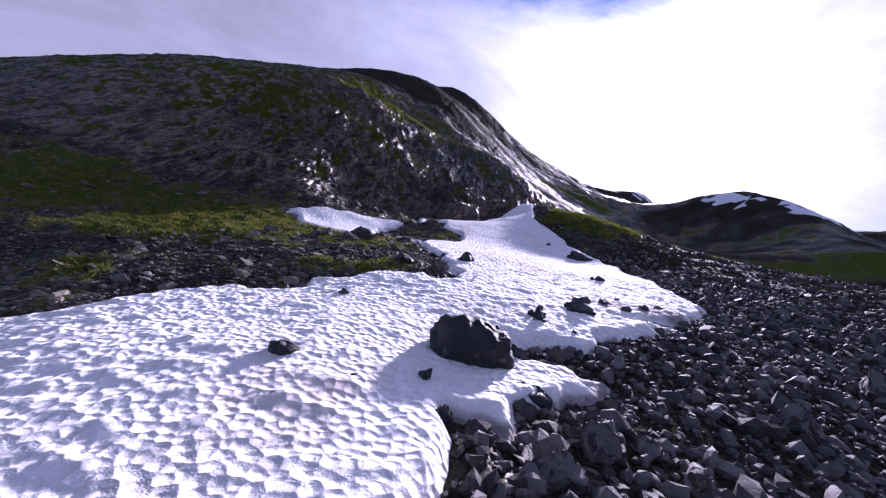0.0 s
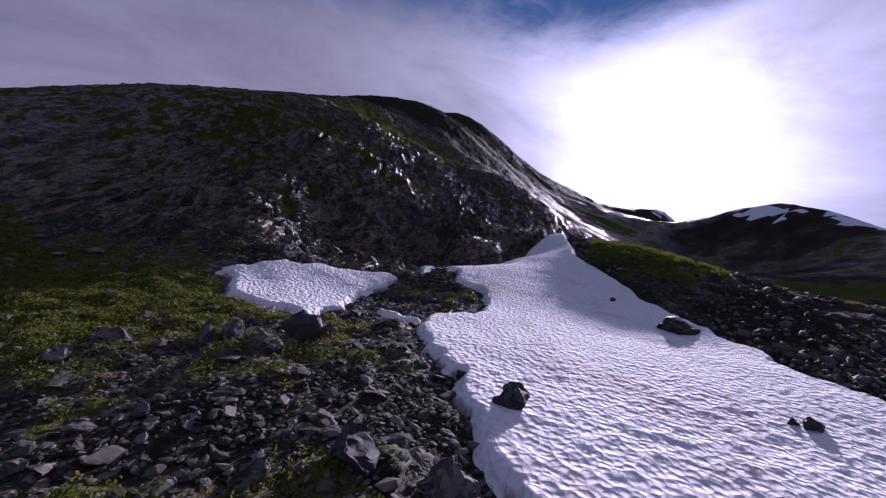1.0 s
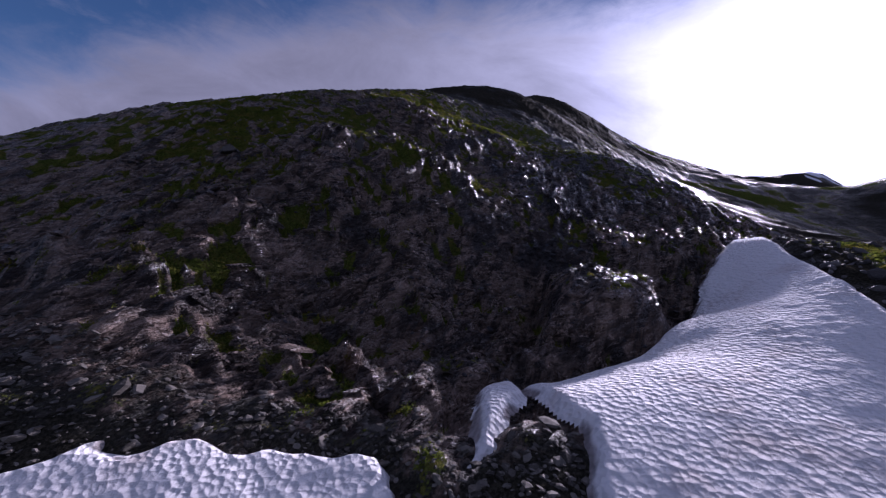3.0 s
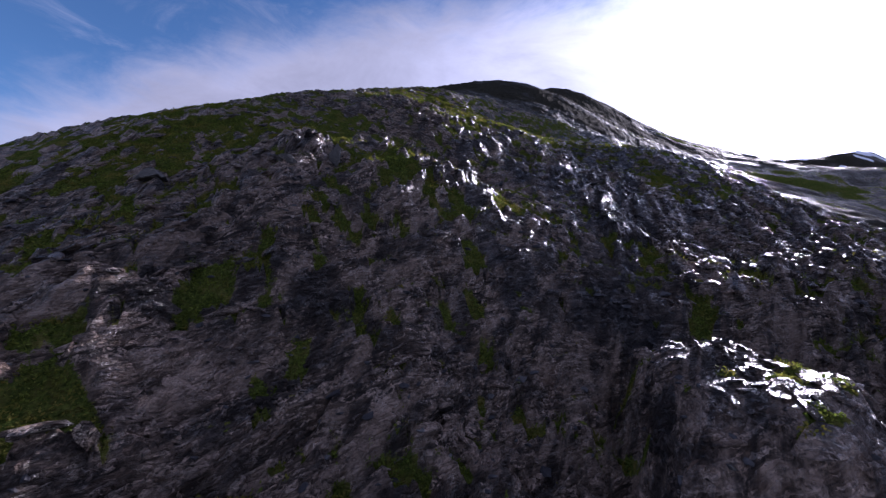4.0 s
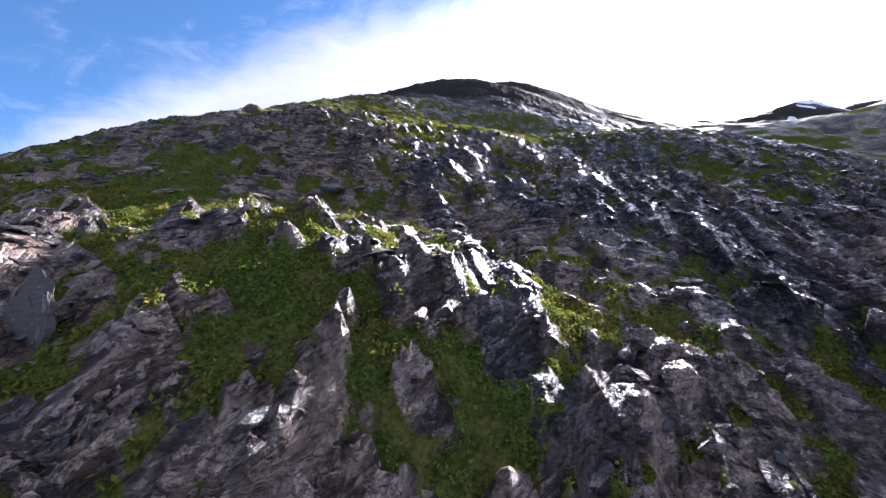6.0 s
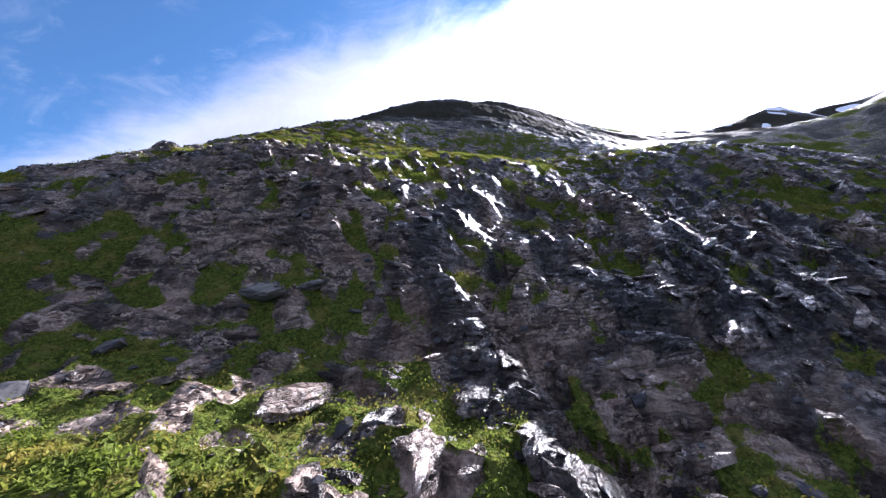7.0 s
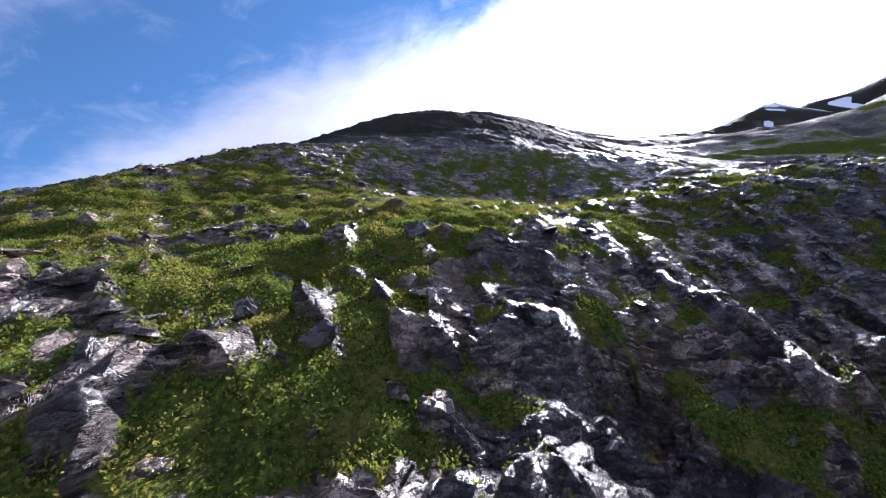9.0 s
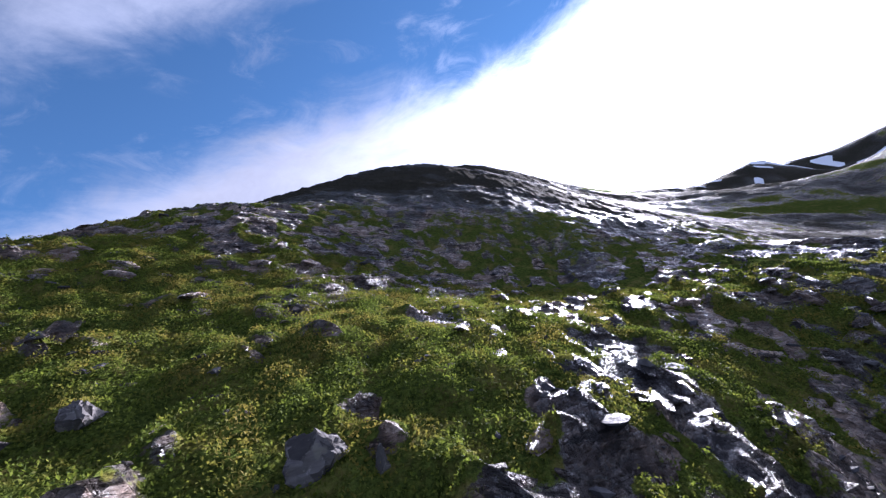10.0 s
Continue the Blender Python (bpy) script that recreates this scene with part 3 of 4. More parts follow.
def covers(x, y):
    """Shares of bare rock, turf, stony soil and wet, 0 to 1."""
    rock = smooth(59, 67, y + fbm(x, y, 9, 3, 41) * 3 + 0.05 * np.abs(x + 12)) * (1 - smooth(-3, 5, x - 9 - np.maximum(y - 66, 0) * 0.30) * (1 - smooth(102, 118, y)))
    patch = fbm(x, y, 7, 3, 43)
    small = fbm(x, y, 2.2, 3, 47)
    left = smooth(4, 16, -17 - x)
    seep, _ = wet_lines(x, y)
    spots = np.zeros(np.shape(x))
    wx, wy = x + small * 0.8, y + fbm(x, y, 2.2, 3, 48) * 0.8
    for cx, cy, r in TURF_LOW + TURF_MIDDLE + TURF_UPPER + TURF_KNOLL + TURF_HIGH + TURF_TOP:
        r = max(r, 0.28)
        spots = np.maximum(spots, 1.2 * np.exp(-(((wx - cx) / r) ** 2 + ((wy - cy) / r) ** 2) * 0.7))
    tiny = fbm(x, y, 1.0, 3, 49)
    turf = 0.04 + 0.34 * smooth(76, 86, y) * (1 - smooth(-16, -8, x)) - 0.38 * smooth(105, 109, y) * (1 - smooth(119, 124, y)) + 0.08 * smooth(-4, 4, x) * smooth(92, 100, y) - 0.2 * (1 - smooth(88, 95, y)) * smooth(-14, -6, x) - 0.14 * (1 - smooth(74, 86, y)) + patch * 0.4 + small * 1.1 + tiny * 1.6 + left * 0.1 + spots * (0.62 - 0.14 * smooth(80, 84, y) * (1 - smooth(122, 127, y)))
    heath = smooth(127, 132, y + patch * 3 + 6 * (1 - smooth(-23, -19, x))) * (1 - smooth(141, 147, y + 0.25 * (x + 20) + patch * 3)) * smooth(-46, -40, x) * (1 - smooth(-14, -9, x - 0.35 * (y - 132)))
    turf = np.maximum(turf, heath * (0.5 + small * 0.6 + spots * 0.3))
    shelf = smooth(94, 99, y + patch * 4) * (1 - smooth(105, 109, y + patch * 4)) * smooth(-50, -42, x) * (1 - smooth(-16, -10, x))
    turf = np.maximum(turf, shelf * (0.32 + small * 1.0 + tiny * 0.9))
    turf = rock * np.clip(turf - 0.55 * seep * (1 - 0.4 * np.minimum(spots, 1)), 0, 1)
    mound = np.exp(-(((x + 25) / 8) ** 2) - ((y - 43) / 9) ** 2) * 1.2 + np.exp(-(((x + 47) / 13) ** 2) - ((y - 50) / 8.0) ** 2)
    bank = np.exp(-(((x - 29 - (y - 80) * 0.3) / 8) ** 2) - ((y - 84) / 18.0) ** 2) * 1.4
    low = 1 - rock
    turf = np.maximum(turf, low * np.clip(mound + bank + small * 0.45 + patch * 0.3 + 0.29 * (x < 3), 0, 1))
    far = np.clip(smooth(148, 175, y) + smooth(45, 75, np.abs(x + 10)) * smooth(105, 125, y), 0, 1)
    bands = np.clip(0.14 - 0.3 * smooth(158, 168, y) * (1 - smooth(0, 30, x)) + fbm(x * 0.5, y * 1.4, 40, 4, 53) * 0.8 + fbm(x, y, 7, 4, 57) * 0.5, 0, 1)
    turf = np.clip(turf * (1 - far) + far * bands, 0, 1)
    soil = np.maximum(low, 0.9 * far) * (1 - turf)
    glaze = np.exp(-(((x - 7) / 7) ** 2) - ((y - 148) / 8.0) ** 2)
    wet = np.clip(seep * 1.1 + 0.5 * glaze + 0.12 + 0.45 * smooth(0, 8, x + 14) * smooth(82, 100, y) * (0.7 + fbm(x * 2, y * 0.5, 7, 3, 245)), 0, 1) * rock * (1 - 0.8 * far)
    return rock, turf, soil, wet


def blocks(x, y, size, seed, long=2.6):
    """A random height for each slab of a broken pavement, -1 to 1; slabs lie along the contours."""
    wx = (x + fbm(x, y, size * 1.3, 2, seed) * size * 0.35) / (size * long)
    wy = (y + 0.25 * x + fbm(x, y, size * 1.3, 2, seed + 3) * size * 0.3) / size
    gx, gy = np.floor(wx), np.floor(wy)
    best, out = np.full(x.shape, 9.0), np.zeros(x.shape)
    for ox in (-1, 0, 1):
        for oy in (-1, 0, 1):
            d = np.hypot(wx - gx - ox - hash01(gx + ox, gy + oy, seed), wy - gy - oy - hash01(gx + ox, gy + oy, seed + 1))
            nearer = d < best
            best = np.where(nearer, d, best)
            out = np.where(nearer, hash01(gx + ox, gy + oy, seed + 2) * 2 - 1, out)
    return out


def dip_of(x, y):
    """What the tilt and bending of the beds adds to a height to give the level in the strata."""
    upper = smooth(80, 102, y)
    return (np.clip(x, -60, 40) + 12) * (0.18 * upper - 0.45 * (1 - upper)) + fbm(x, y, 11, 4, 61) * 1.8


def rock_relief(x, y, base):
    """Slaty steps, ribs and broken slabs, in metres."""
    warp = fbm(x, y, 11, 4, 61)
    # smooth slabs run down the slope on one side, ledges follow the contours on the other
    slabby = smooth(-13, -6, x + warp * 4) * smooth(90, 102, y)
    ledgy = 1 - 0.7 * slabby
    lean = base + dip_of(x, y)
    out = 0.0
    for step, share, seed in ((3.4, 0.42, 1), (1.25, 0.62, 2), (0.5, 0.45, 3)):
        level = lean / step + fbm(x, y, 7.0 / seed, 3, 62 + seed) * 0.8
        f = level - np.floor(level)
        out = out + ledgy * share * step * (smooth(0.6, 0.97, f) - f + 0.18)
    ribs = ridged(x * 1.0 + y * 0.25, y * 0.3, 8.0, 4, 66) * 0.7
    # beds stand on edge and run up the slope as ribs
    lower = 1 - smooth(84, 95, y)
    bench = smooth(95, 99, y) * (1 - smooth(106, 111, y)) * (1 - smooth(-11, -4, x))
    bed = x + fbm(x, y, 6, 3, 171) * 1.6 - 0.12 * y - 0.4 * lower * (y - 96)
    for width, high, seed in ((5.8, 1.5, 4), (2.5, 0.8, 5), (0.95, 0.28, 6)):
        level = bed / width + fbm(x, y * 0.4, 3.0, 2, 172 + seed) * 0.7
        f = level - np.floor(level)
        out = out + high * (1 - 0.75 * bench) * (0.5 + 0.35 * slabby + 0.25 * lower + 0.5 * fbm(x, y, 8, 2, 180 + seed)) * (smooth(0.0, 0.25, f) - f)
    broken = (0.4 + 0.6 * smooth(-0.3, 0.3, fbm(x, y, 9, 3, 167))) * (1 - 0.65 * slabby)
    out = out + ribs + broken * (blocks(x, y, 2.0, 201) * 0.42 + blocks(x, y, 0.8, 211) * 0.24) * (1 - 0.4 * bench)
    _, off = wet_lines(x, y)
    span = smooth(92, 100, y) * (1 - smooth(126, 132, y))
    rib = (0.7 * np.exp(-(((off - 0.2) / 1.1) ** 2)) - 1.5 * np.exp(-(((off - 2.4) / 1.0) ** 2))) * (0.7 + 0.8 * fbm(x, y, 4, 3, 233))
    calm = 1 - 0.55 * np.maximum(smooth(-30, -46, x), smooth(126, 142, y))
    return (out + span * rib + fbm(x, y, 0.9, 3, 68) * 0.12) * calm


def cushions(x, y):
    """Rounded cushions of low shrubs with creases between them, in metres."""
    out = 0.0
    for cell, high, seed in ((1.5, 0.5, 251), (0.62, 0.2, 257)):
        wx, wy = x + fbm(x, y, cell * 1.6, 2, seed) * cell * 0.4, y + fbm(x, y, cell * 1.6, 2, seed + 1) * cell * 0.4
        gx, gy = np.floor(wx / cell), np.floor(wy / cell)
        best = np.full(np.shape(x), 9.0)
        for ox in (-1, 0, 1):
            for oy in (-1, 0, 1):
                dx = wx / cell - gx - ox - hash01(gx + ox, gy + oy, seed + 2)
                dy = wy / cell - gy - oy - hash01(gx + ox, gy + oy, seed + 3)
                best = np.minimum(best, dx * dx + dy * dy + 0.35 * hash01(gx + ox, gy + oy, seed + 4))
        out = out + high * (0.55 - np.minimum(best, 1.0))
    return out


def surface(x, y):
    base = landform(x, y)
    rock, turf, soil, wet = covers(x, y)
    gap = snow_depth_field(x, y)
    snowed = smooth(-1.2, 0.2, gap)
    near = (1 - smooth(170, 260, np.hypot(x, y - 90)))
    nose = np.exp(-(((x - 1.4 + 0.5 * fbm(x, y, 5, 2, 95)) / 4.6) ** 6) - ((y - 80.5) / 5.4) ** 6)
    z = base + 4.0 * nose * (1 - snowed) + rock * (1 - snowed) * (1 - 0.65 * nose) * rock_relief(x, y, base) * (0.5 + 0.5 * near) * (1 - 0.75 * smooth(0.35, 0.75, turf)) * (1 - 0.35 * smooth(148, 172, y))
    cleft = np.exp(-(((x + 4.0 - 0.1 * (y - 80) + 0.6 * fbm(x, y, 3, 2, 96)) / 0.9) ** 2)) * smooth(71, 75, y) * (1 - smooth(84, 88, y))
    z = z - 1.8 * cleft * (1 - snowed)
    z = z + (1 - rock) * (1 - snowed) * (fbm(x, y, 5, 4, 81) * 0.28 + fbm(x, y, 1.2, 3, 83) * 0.10)
    z = z + smooth(0.15, 0.6, turf) * (1 - snowed) * cushions(x, y)
    z = z + ridged(x, y, 15.0, 4, 87) * 1.3 * smooth(150, 185, y) * (1 - smooth(420, 520, y))
    z = z - 1.5 * np.exp(-(((gap + 1.1) / 0.75) ** 2)) * smooth(0.3, 0.8, rock)
    return z - 0.25 * snowed, turf * (1 - snowed), soil, wet


def axis_points(lo, fine_lo, fine_hi, hi, step, grow):
    mid = list(np.arange(fine_lo, fine_hi + step / 2, step))
    out, s = [], step
    v = mid[-1]
    while v < hi:
        s *= grow
        v += s
        out.append(v)
    before, s, v = [], step, mid[0]
    while v > lo:
        s *= grow
        v -= s
        before.append(v)
    return np.array(before[::-1] + mid + out)


def grid_mesh(name, x, y, z, keep=None, smooth_faces=True):
    """A sheet of quads over a lattice of points."""
    rows, cols = x.shape
    co = np.stack([x, y, z], -1).reshape(-1, 3)
    i = np.arange((rows - 1) * cols).reshape(rows - 1, cols)[:, :-1].ravel()
    quads = np.stack([i, i + 1, i + cols + 1, i + cols], 1)
    index = None
    if keep is not None:
        k = keep.ravel()
        quads = quads[k[quads].all(1)]
        used = np.unique(quads)
        index = np.full(len(co), -1)
        index[used] = np.arange(len(used))
        co, quads = co[used], index[quads]
    else:
        used = np.arange(len(co))
    mesh = bpy.data.meshes.new(name)
    mesh.vertices.add(len(co))
    mesh.vertices.foreach_set("co", co.ravel().astype(np.float32))
    mesh.loops.add(quads.size)
    mesh.loops.foreach_set("vertex_index", quads.ravel().astype(np.int32))
    mesh.polygons.add(len(quads))
    mesh.polygons.foreach_set("loop_start", np.arange(0, quads.size, 4, dtype=np.int32))
    mesh.update(calc_edges=True)
    mesh.polygons.foreach_set("use_smooth", np.full(len(quads), smooth_faces))
    return mesh, used


def set_share(mesh, name, values):
    a = mesh.attributes.new(name, "FLOAT", "POINT")
    a.data.foreach_set("value", np.asarray(values, np.float32).ravel())


GRID = {}


def build_ground():
    xs = axis_points(-3800, -48, 24, 3800, 0.2, 1.034)
    ys = axis_points(-3800, 30, 158, 3800, 0.2, 1.026)
    x, y = np.meshgrid(xs, ys)
    z, turf, soil, wet = surface(x, y)
    # turf keeps to the treads of the ledges
    rise = np.hypot(np.gradient(z, ys, axis=0), np.gradient(z, xs, axis=1))
    face = smooth(62, 70, y) * (1 - smooth(150, 170, y))
    turf = np.clip(turf + face * smooth(0.05, 0.2, turf) * (0.3 - 0.5 * smooth(0.5, 1.7, rise)), 0, 1)
    GRID.update(xs=xs, ys=ys, z=z, turf=turf)
    mesh, _ = grid_mesh("ground", x, y, z)
    mesh.set_sharp_from_angle(angle=radians(32))
    away = np.hypot(x, y)
    firn = smooth(0.17, 0.24, fbm(x, y, 20, 4, 91) + 0.4 * fbm(x, y, 7, 3, 92)) * smooth(260, 330, away) * smooth(110, 170, x)
    for name, values in (("grass", turf), ("soil", soil), ("wet", wet), ("firn", firn), ("dip", dip_of(x, y))):
        set_share(mesh, name, values)
    mesh.materials.append(GROUND)
    return tagged(new("ground", mesh), "dark slaty mountainside with wet rock and patches of turf", "mountainside", kind="structure")


def lie(x, y):
    """Height of the built ground and its share of turf."""
    xs, ys = GRID["xs"], GRID["ys"]
    i, j = np.clip(np.searchsorted(xs, x) - 1, 0, len(xs) - 2), np.clip(np.searchsorted(ys, y) - 1, 0, len(ys) - 2)
    u, v = (x - xs[i]) / (xs[i + 1] - xs[i]), (y - ys[j]) / (ys[j + 1] - ys[j])

    def at(a):
        return (a[j, i] * (1 - u) + a[j, i + 1] * u) * (1 - v) + (a[j + 1, i] * (1 - u) + a[j + 1, i + 1] * u) * v

    return at(GRID["z"]), at(GRID["turf"])


ground = build_ground()


# ---- snow ----
def cups(x, y):
    """Sun cups: shallow bowls with sharp rims."""
    wx, wy = x + fbm(x, y, 1.5, 2, 101) * 0.25, y + fbm(x, y, 1.5, 2, 103) * 0.25
    cell = 0.62
    gx, gy = np.floor(wx / cell), np.floor(wy / cell)
    best = np.full(x.shape, 9.0)
    for ox in (-1, 0, 1):
        for oy in (-1, 0, 1):
            px = (gx + ox + hash01(gx + ox, gy + oy, 5)) * cell
            py = (gy + oy + hash01(gx + ox, gy + oy, 6)) * cell
            best = np.minimum(best, np.hypot(wx - px, (wy - py) * 1.15))
    return np.minimum(best / cell, 0.9) ** 2 * 0.13


def build_snow(name, outline, label, cell, deep):
    px, py = [p[0] for p in outline], [p[1] for p in outline]
    xs, ys = np.arange(min(px) - 1.5, max(px) + 1.5, cell), np.arange(min(py) - 1.5, max(py) + 1.5, cell)
    x, y = np.meshgrid(xs, ys)
    wx, wy = ragged(x, y)
    d = inside(wx, wy, outline)
    base = landform(x, y)
    z = base - 0.3 + smooth(-0.3, 0.5, d) * (deep + 0.1) + fbm(x, y, 7, 3, 105) * 0.22 * smooth(0, 2, d) + cups(x, y) * smooth(-0.2, 0.5, d) * (1 - 0.7 * smooth(34, 46, y))
    mesh, used = grid_mesh(name, x, y, z, d > -0.3)
    dirt = smooth(0.2, 0.8, fbm(x, y, 6, 4, 107) * 0.5 + 0.35 + 0.5 * smooth(10, 24, x) * smooth(62, 44, y)) * smooth(16, 23, x) * smooth(70, 55, y)
    dirt = np.maximum(dirt, 0.8 * (1 - smooth(0.0, 0.35, d)) * smooth(0.3, 0.6, fbm(x, y, 1.4, 3, 109) + 0.4))
    dirt = np.maximum(dirt, np.exp(-(((x - 10.5) / 5.0) ** 2) - ((y - 28) / 3.4) ** 2) * (0.75 + 1.3 * fbm(x, y, 1.6, 4, 111)))
    set_share(mesh, "dirt", dirt.ravel()[used])
    mesh.materials.append(SNOW)
    return tagged(new(name, mesh), label, "snow patch", "snow patches on the slope", "stuff")


build_snow("snowfield", SNOW_LOWER, "large white summer snowfield pitted with sun cups between scree", 0.15, 0.48)
build_snow("snow_patch", SNOW_UPPER, "white granular snow patch below the dark cliff", 0.15, 0.45)
build_snow("snow_patch", SNOW_SMALL, "small remnant of white snow on dark gravel", 0.12, 0.42)
build_snow("snow_patch", SNOW_BIT, "sliver of snow against the foot of the cliff", 0.15, 0.5)


# ---- stones ----
def rounded_off(mesh, degrees):
    mesh.polygons.foreach_set("use_smooth", np.ones(len(mesh.polygons), bool))
    mesh.set_sharp_from_angle(angle=radians(degrees))
    return mesh


def rough_stone(seed, cuts=9, flat=1.0, fine=1):
    """An angular stone about one metre across, chopped by random planes; its foot lies at z = 0."""
    rng = random.Random(seed)
    bm = bmesh.new()
    bmesh.ops.create_icosphere(bm, subdivisions=fine, radius=0.72)
    planes = []
    for _ in range(cuts):
        n = Vector((rng.gauss(0, 1), rng.gauss(0, 1), rng.gauss(0, 0.8))).normalized()
        planes.append((n, rng.uniform(0.26, 0.5)))
    for v in bm.verts:
        for n, d in planes:
            over = v.co.dot(n) - d
            if over > 0:
                v.co -= n * over
        v.co += Vector((rng.uniform(-1, 1), rng.uniform(-1, 1), rng.uniform(-1, 1))) * 0.025
        v.co.z *= flat
    low = min(v.co.z for v in bm.verts)
    for v in bm.verts:
        v.co.z -= low
    mesh = bpy.data.meshes.new("stone")
    bm.to_mesh(mesh)
    bm.free()
    return mesh


def mesh_arrays(mesh):
    co = np.zeros(len(mesh.vertices) * 3, np.float32)
    mesh.vertices.foreach_get("co", co)
    tri = np.zeros(len(mesh.loops), np.int32)
    mesh.loops.foreach_get("vertex_index", tri)
    return co.reshape(-1, 3), tri.reshape(-1, 3)


def joined(name, co, tri, mat, smooth_faces=False):
    mesh = bpy.data.meshes.new(name)
    mesh.vertices.add(len(co))
    mesh.vertices.foreach_set("co", co.ravel().astype(np.float32))
    mesh.loops.add(tri.size)
    mesh.loops.foreach_set("vertex_index", tri.ravel().astype(np.int32))
    mesh.polygons.add(len(tri))
    mesh.polygons.foreach_set("loop_start", np.arange(0, tri.size, 3, dtype=np.int32))
    mesh.update(calc_edges=True)
    mesh.polygons.foreach_set("use_smooth", np.full(len(tri), smooth_faces))
    mesh.materials.append(mat)
    return new(name, mesh)


def turns(rng, n, tip):
    """Random turns about the upright, with a little tipping."""
    a, b, c = rng.uniform(0, 2 * np.pi, n), rng.normal(0, tip, n), rng.normal(0, tip, n)
    ca, sa, cb, sb, cc, sc = np.cos(a), np.sin(a), np.cos(b), np.sin(b), np.cos(c), np.sin(c)
    one, nil = np.ones(n), np.zeros(n)

    def m(rows):
        return np.moveaxis(np.array(rows), [0, 1], [-2, -1])

    return m([[ca, -sa, nil], [sa, ca, nil], [nil, nil, one]]) @ m([[cb, nil, sb], [nil, one, nil], [-sb, nil, cb]]) @ m([[one, nil, nil], [nil, cc, -sc], [nil, sc, cc]])


BLOCKY = [rough_stone(s, 10, 0.8) for s in range(8)]
SLABBY = [rough_stone(s + 50, 9, 0.42) for s in range(8)]
SMALL_BLOCKY = [rough_stone(s + 100, 7, 0.75) for s in range(4)]


def scatter_stones(name, label, rng, count, box, wanted, shapes, sizes, mat, sink, dip=0):
    """Stones joined into one sheet of scree, laid on the ground where wanted(x, y) allows."""
    x, y = rng.uniform(box[0], box[1], count * 4), rng.uniform(box[2], box[3], count * 4)
    ok = rng.uniform(0, 1, count * 4) < wanted(x, y)
    x, y = x[ok][:count], y[ok][:count]
    z = lie(x, y)[0]
    size = np.exp(rng.normal(np.log(sizes[0]), sizes[1], len(x)))
    size = np.clip(size, sizes[0] * 0.4, sizes[0] * 3.2)
    stretch = np.stack([rng.uniform(0.8, 1.4, len(x)), rng.uniform(0.7, 1.1, len(x)), rng.uniform(0.7, 1.15, len(x))], 1)
    rot = turns(rng, len(x), 0.28)
    if dip:
        # plates lie with the strata: tipped back into the slope and to one side
        tip = np.array(Euler((0.42, -0.2, 0.0)).to_matrix())
        rot = np.einsum("ij,njk->nik", tip, turns(rng, len(x), 0.14))
    which = rng.integers(0, len(shapes), len(x))
    cos, tris, base = [], [], 0
    for k, shape in enumerate(shapes):
        co, tri = mesh_arrays(shape)
        m = which == k
        n = int(m.sum())
        if n == 0:
            continue
        pts = np.einsum("nij,nvj->nvi", rot[m], co[None] * (stretch[m] * size[m, None])[:, None])
        pts += np.stack([x[m], y[m], z[m] - sink * size[m]], 1)[:, None]
        cos.append(pts.reshape(-1, 3))
        tris.append((tri[None] + (np.arange(n) * len(co))[:, None, None] + base).reshape(-1, 3))
        base += n * len(co)
    ob = joined(name, np.concatenate(cos), np.concatenate(tris), mat)
    return tagged(ob, label, "scree", kind="stuff")


def bare_of_snow(x, y):
    return snow_depth_field(x, y) < -0.1


def right_scree(x, y):
    rock, turf, soil, wet = covers(x, y)
    return np.where(bare_of_snow(x, y) & (x > -2.5) & ((x > 4) | (y < 28)) & (rock < 0.5), 1.0 - 0.85 * turf, 0.0) * (1 - 0.65 * smooth(32, 60, y)) * (1 - 0.4 * smooth(25, 50, x))


def left_scree(x, y):
    rock, turf, soil, wet = covers(x, y)
    return np.where(bare_of_snow(x, y) & (x < 2.5) & (rock < 0.5), 1.0 - 0.88 * turf, 0.0) * (0.55 + 0.45 * smooth(-0.3, 0.3, fbm(x, y, 6, 3, 301)))


rng = np.random.default_rng(4)
scatter_stones("scree", "dark blocky scree of angular grey boulders", rng, 15000, (-2.5, 85, -14, 110), right_scree, BLOCKY, (0.34, 0.42), STONE, 0.22)
scatter_stones("scree", "fine dark rubble between scree blocks", rng, 9000, (-2.5, 34, 2, 44), right_scree, SMALL_BLOCKY, (0.2, 0.35), STONE, 0.2)
scatter_stones("scree", "flat grey slate stones strewn over thin turf", rng, 15000, (-64, 3, 6, 64), left_scree, SLABBY, (0.27, 0.45), GREY, 0.25)
scatter_stones("scree", "small slate chips and gravel", rng, 11000, (-40, 3, 16, 62), left_scree, SLABBY[:4], (0.15, 0.4), GREY, 0.2)


def rocky_bits(x, y):
    rock, turf, soil, wet = covers(x, y)
    return np.where(bare_of_snow(x, y) & (rock > 0.6), 0.6 - 0.45 * (turf > 0.3), 0.0)


def bare_face(x, y):
    rock, turf, soil, wet = covers(x, y)
    return np.where(bare_of_snow(x, y) & (rock > 0.6), 1.0 - 0.9 * smooth(0.3, 0.5, turf), 0.0) * (0.25 + 0.75 * smooth(-0.25, 0.25, fbm(x, y, 5, 3, 311)))


PLATES = [rough_stone(s + 150, 8, 0.3) for s in range(8)]
BROAD = [rough_stone(s + 170, 14, 0.32, 3) for s in range(8)]


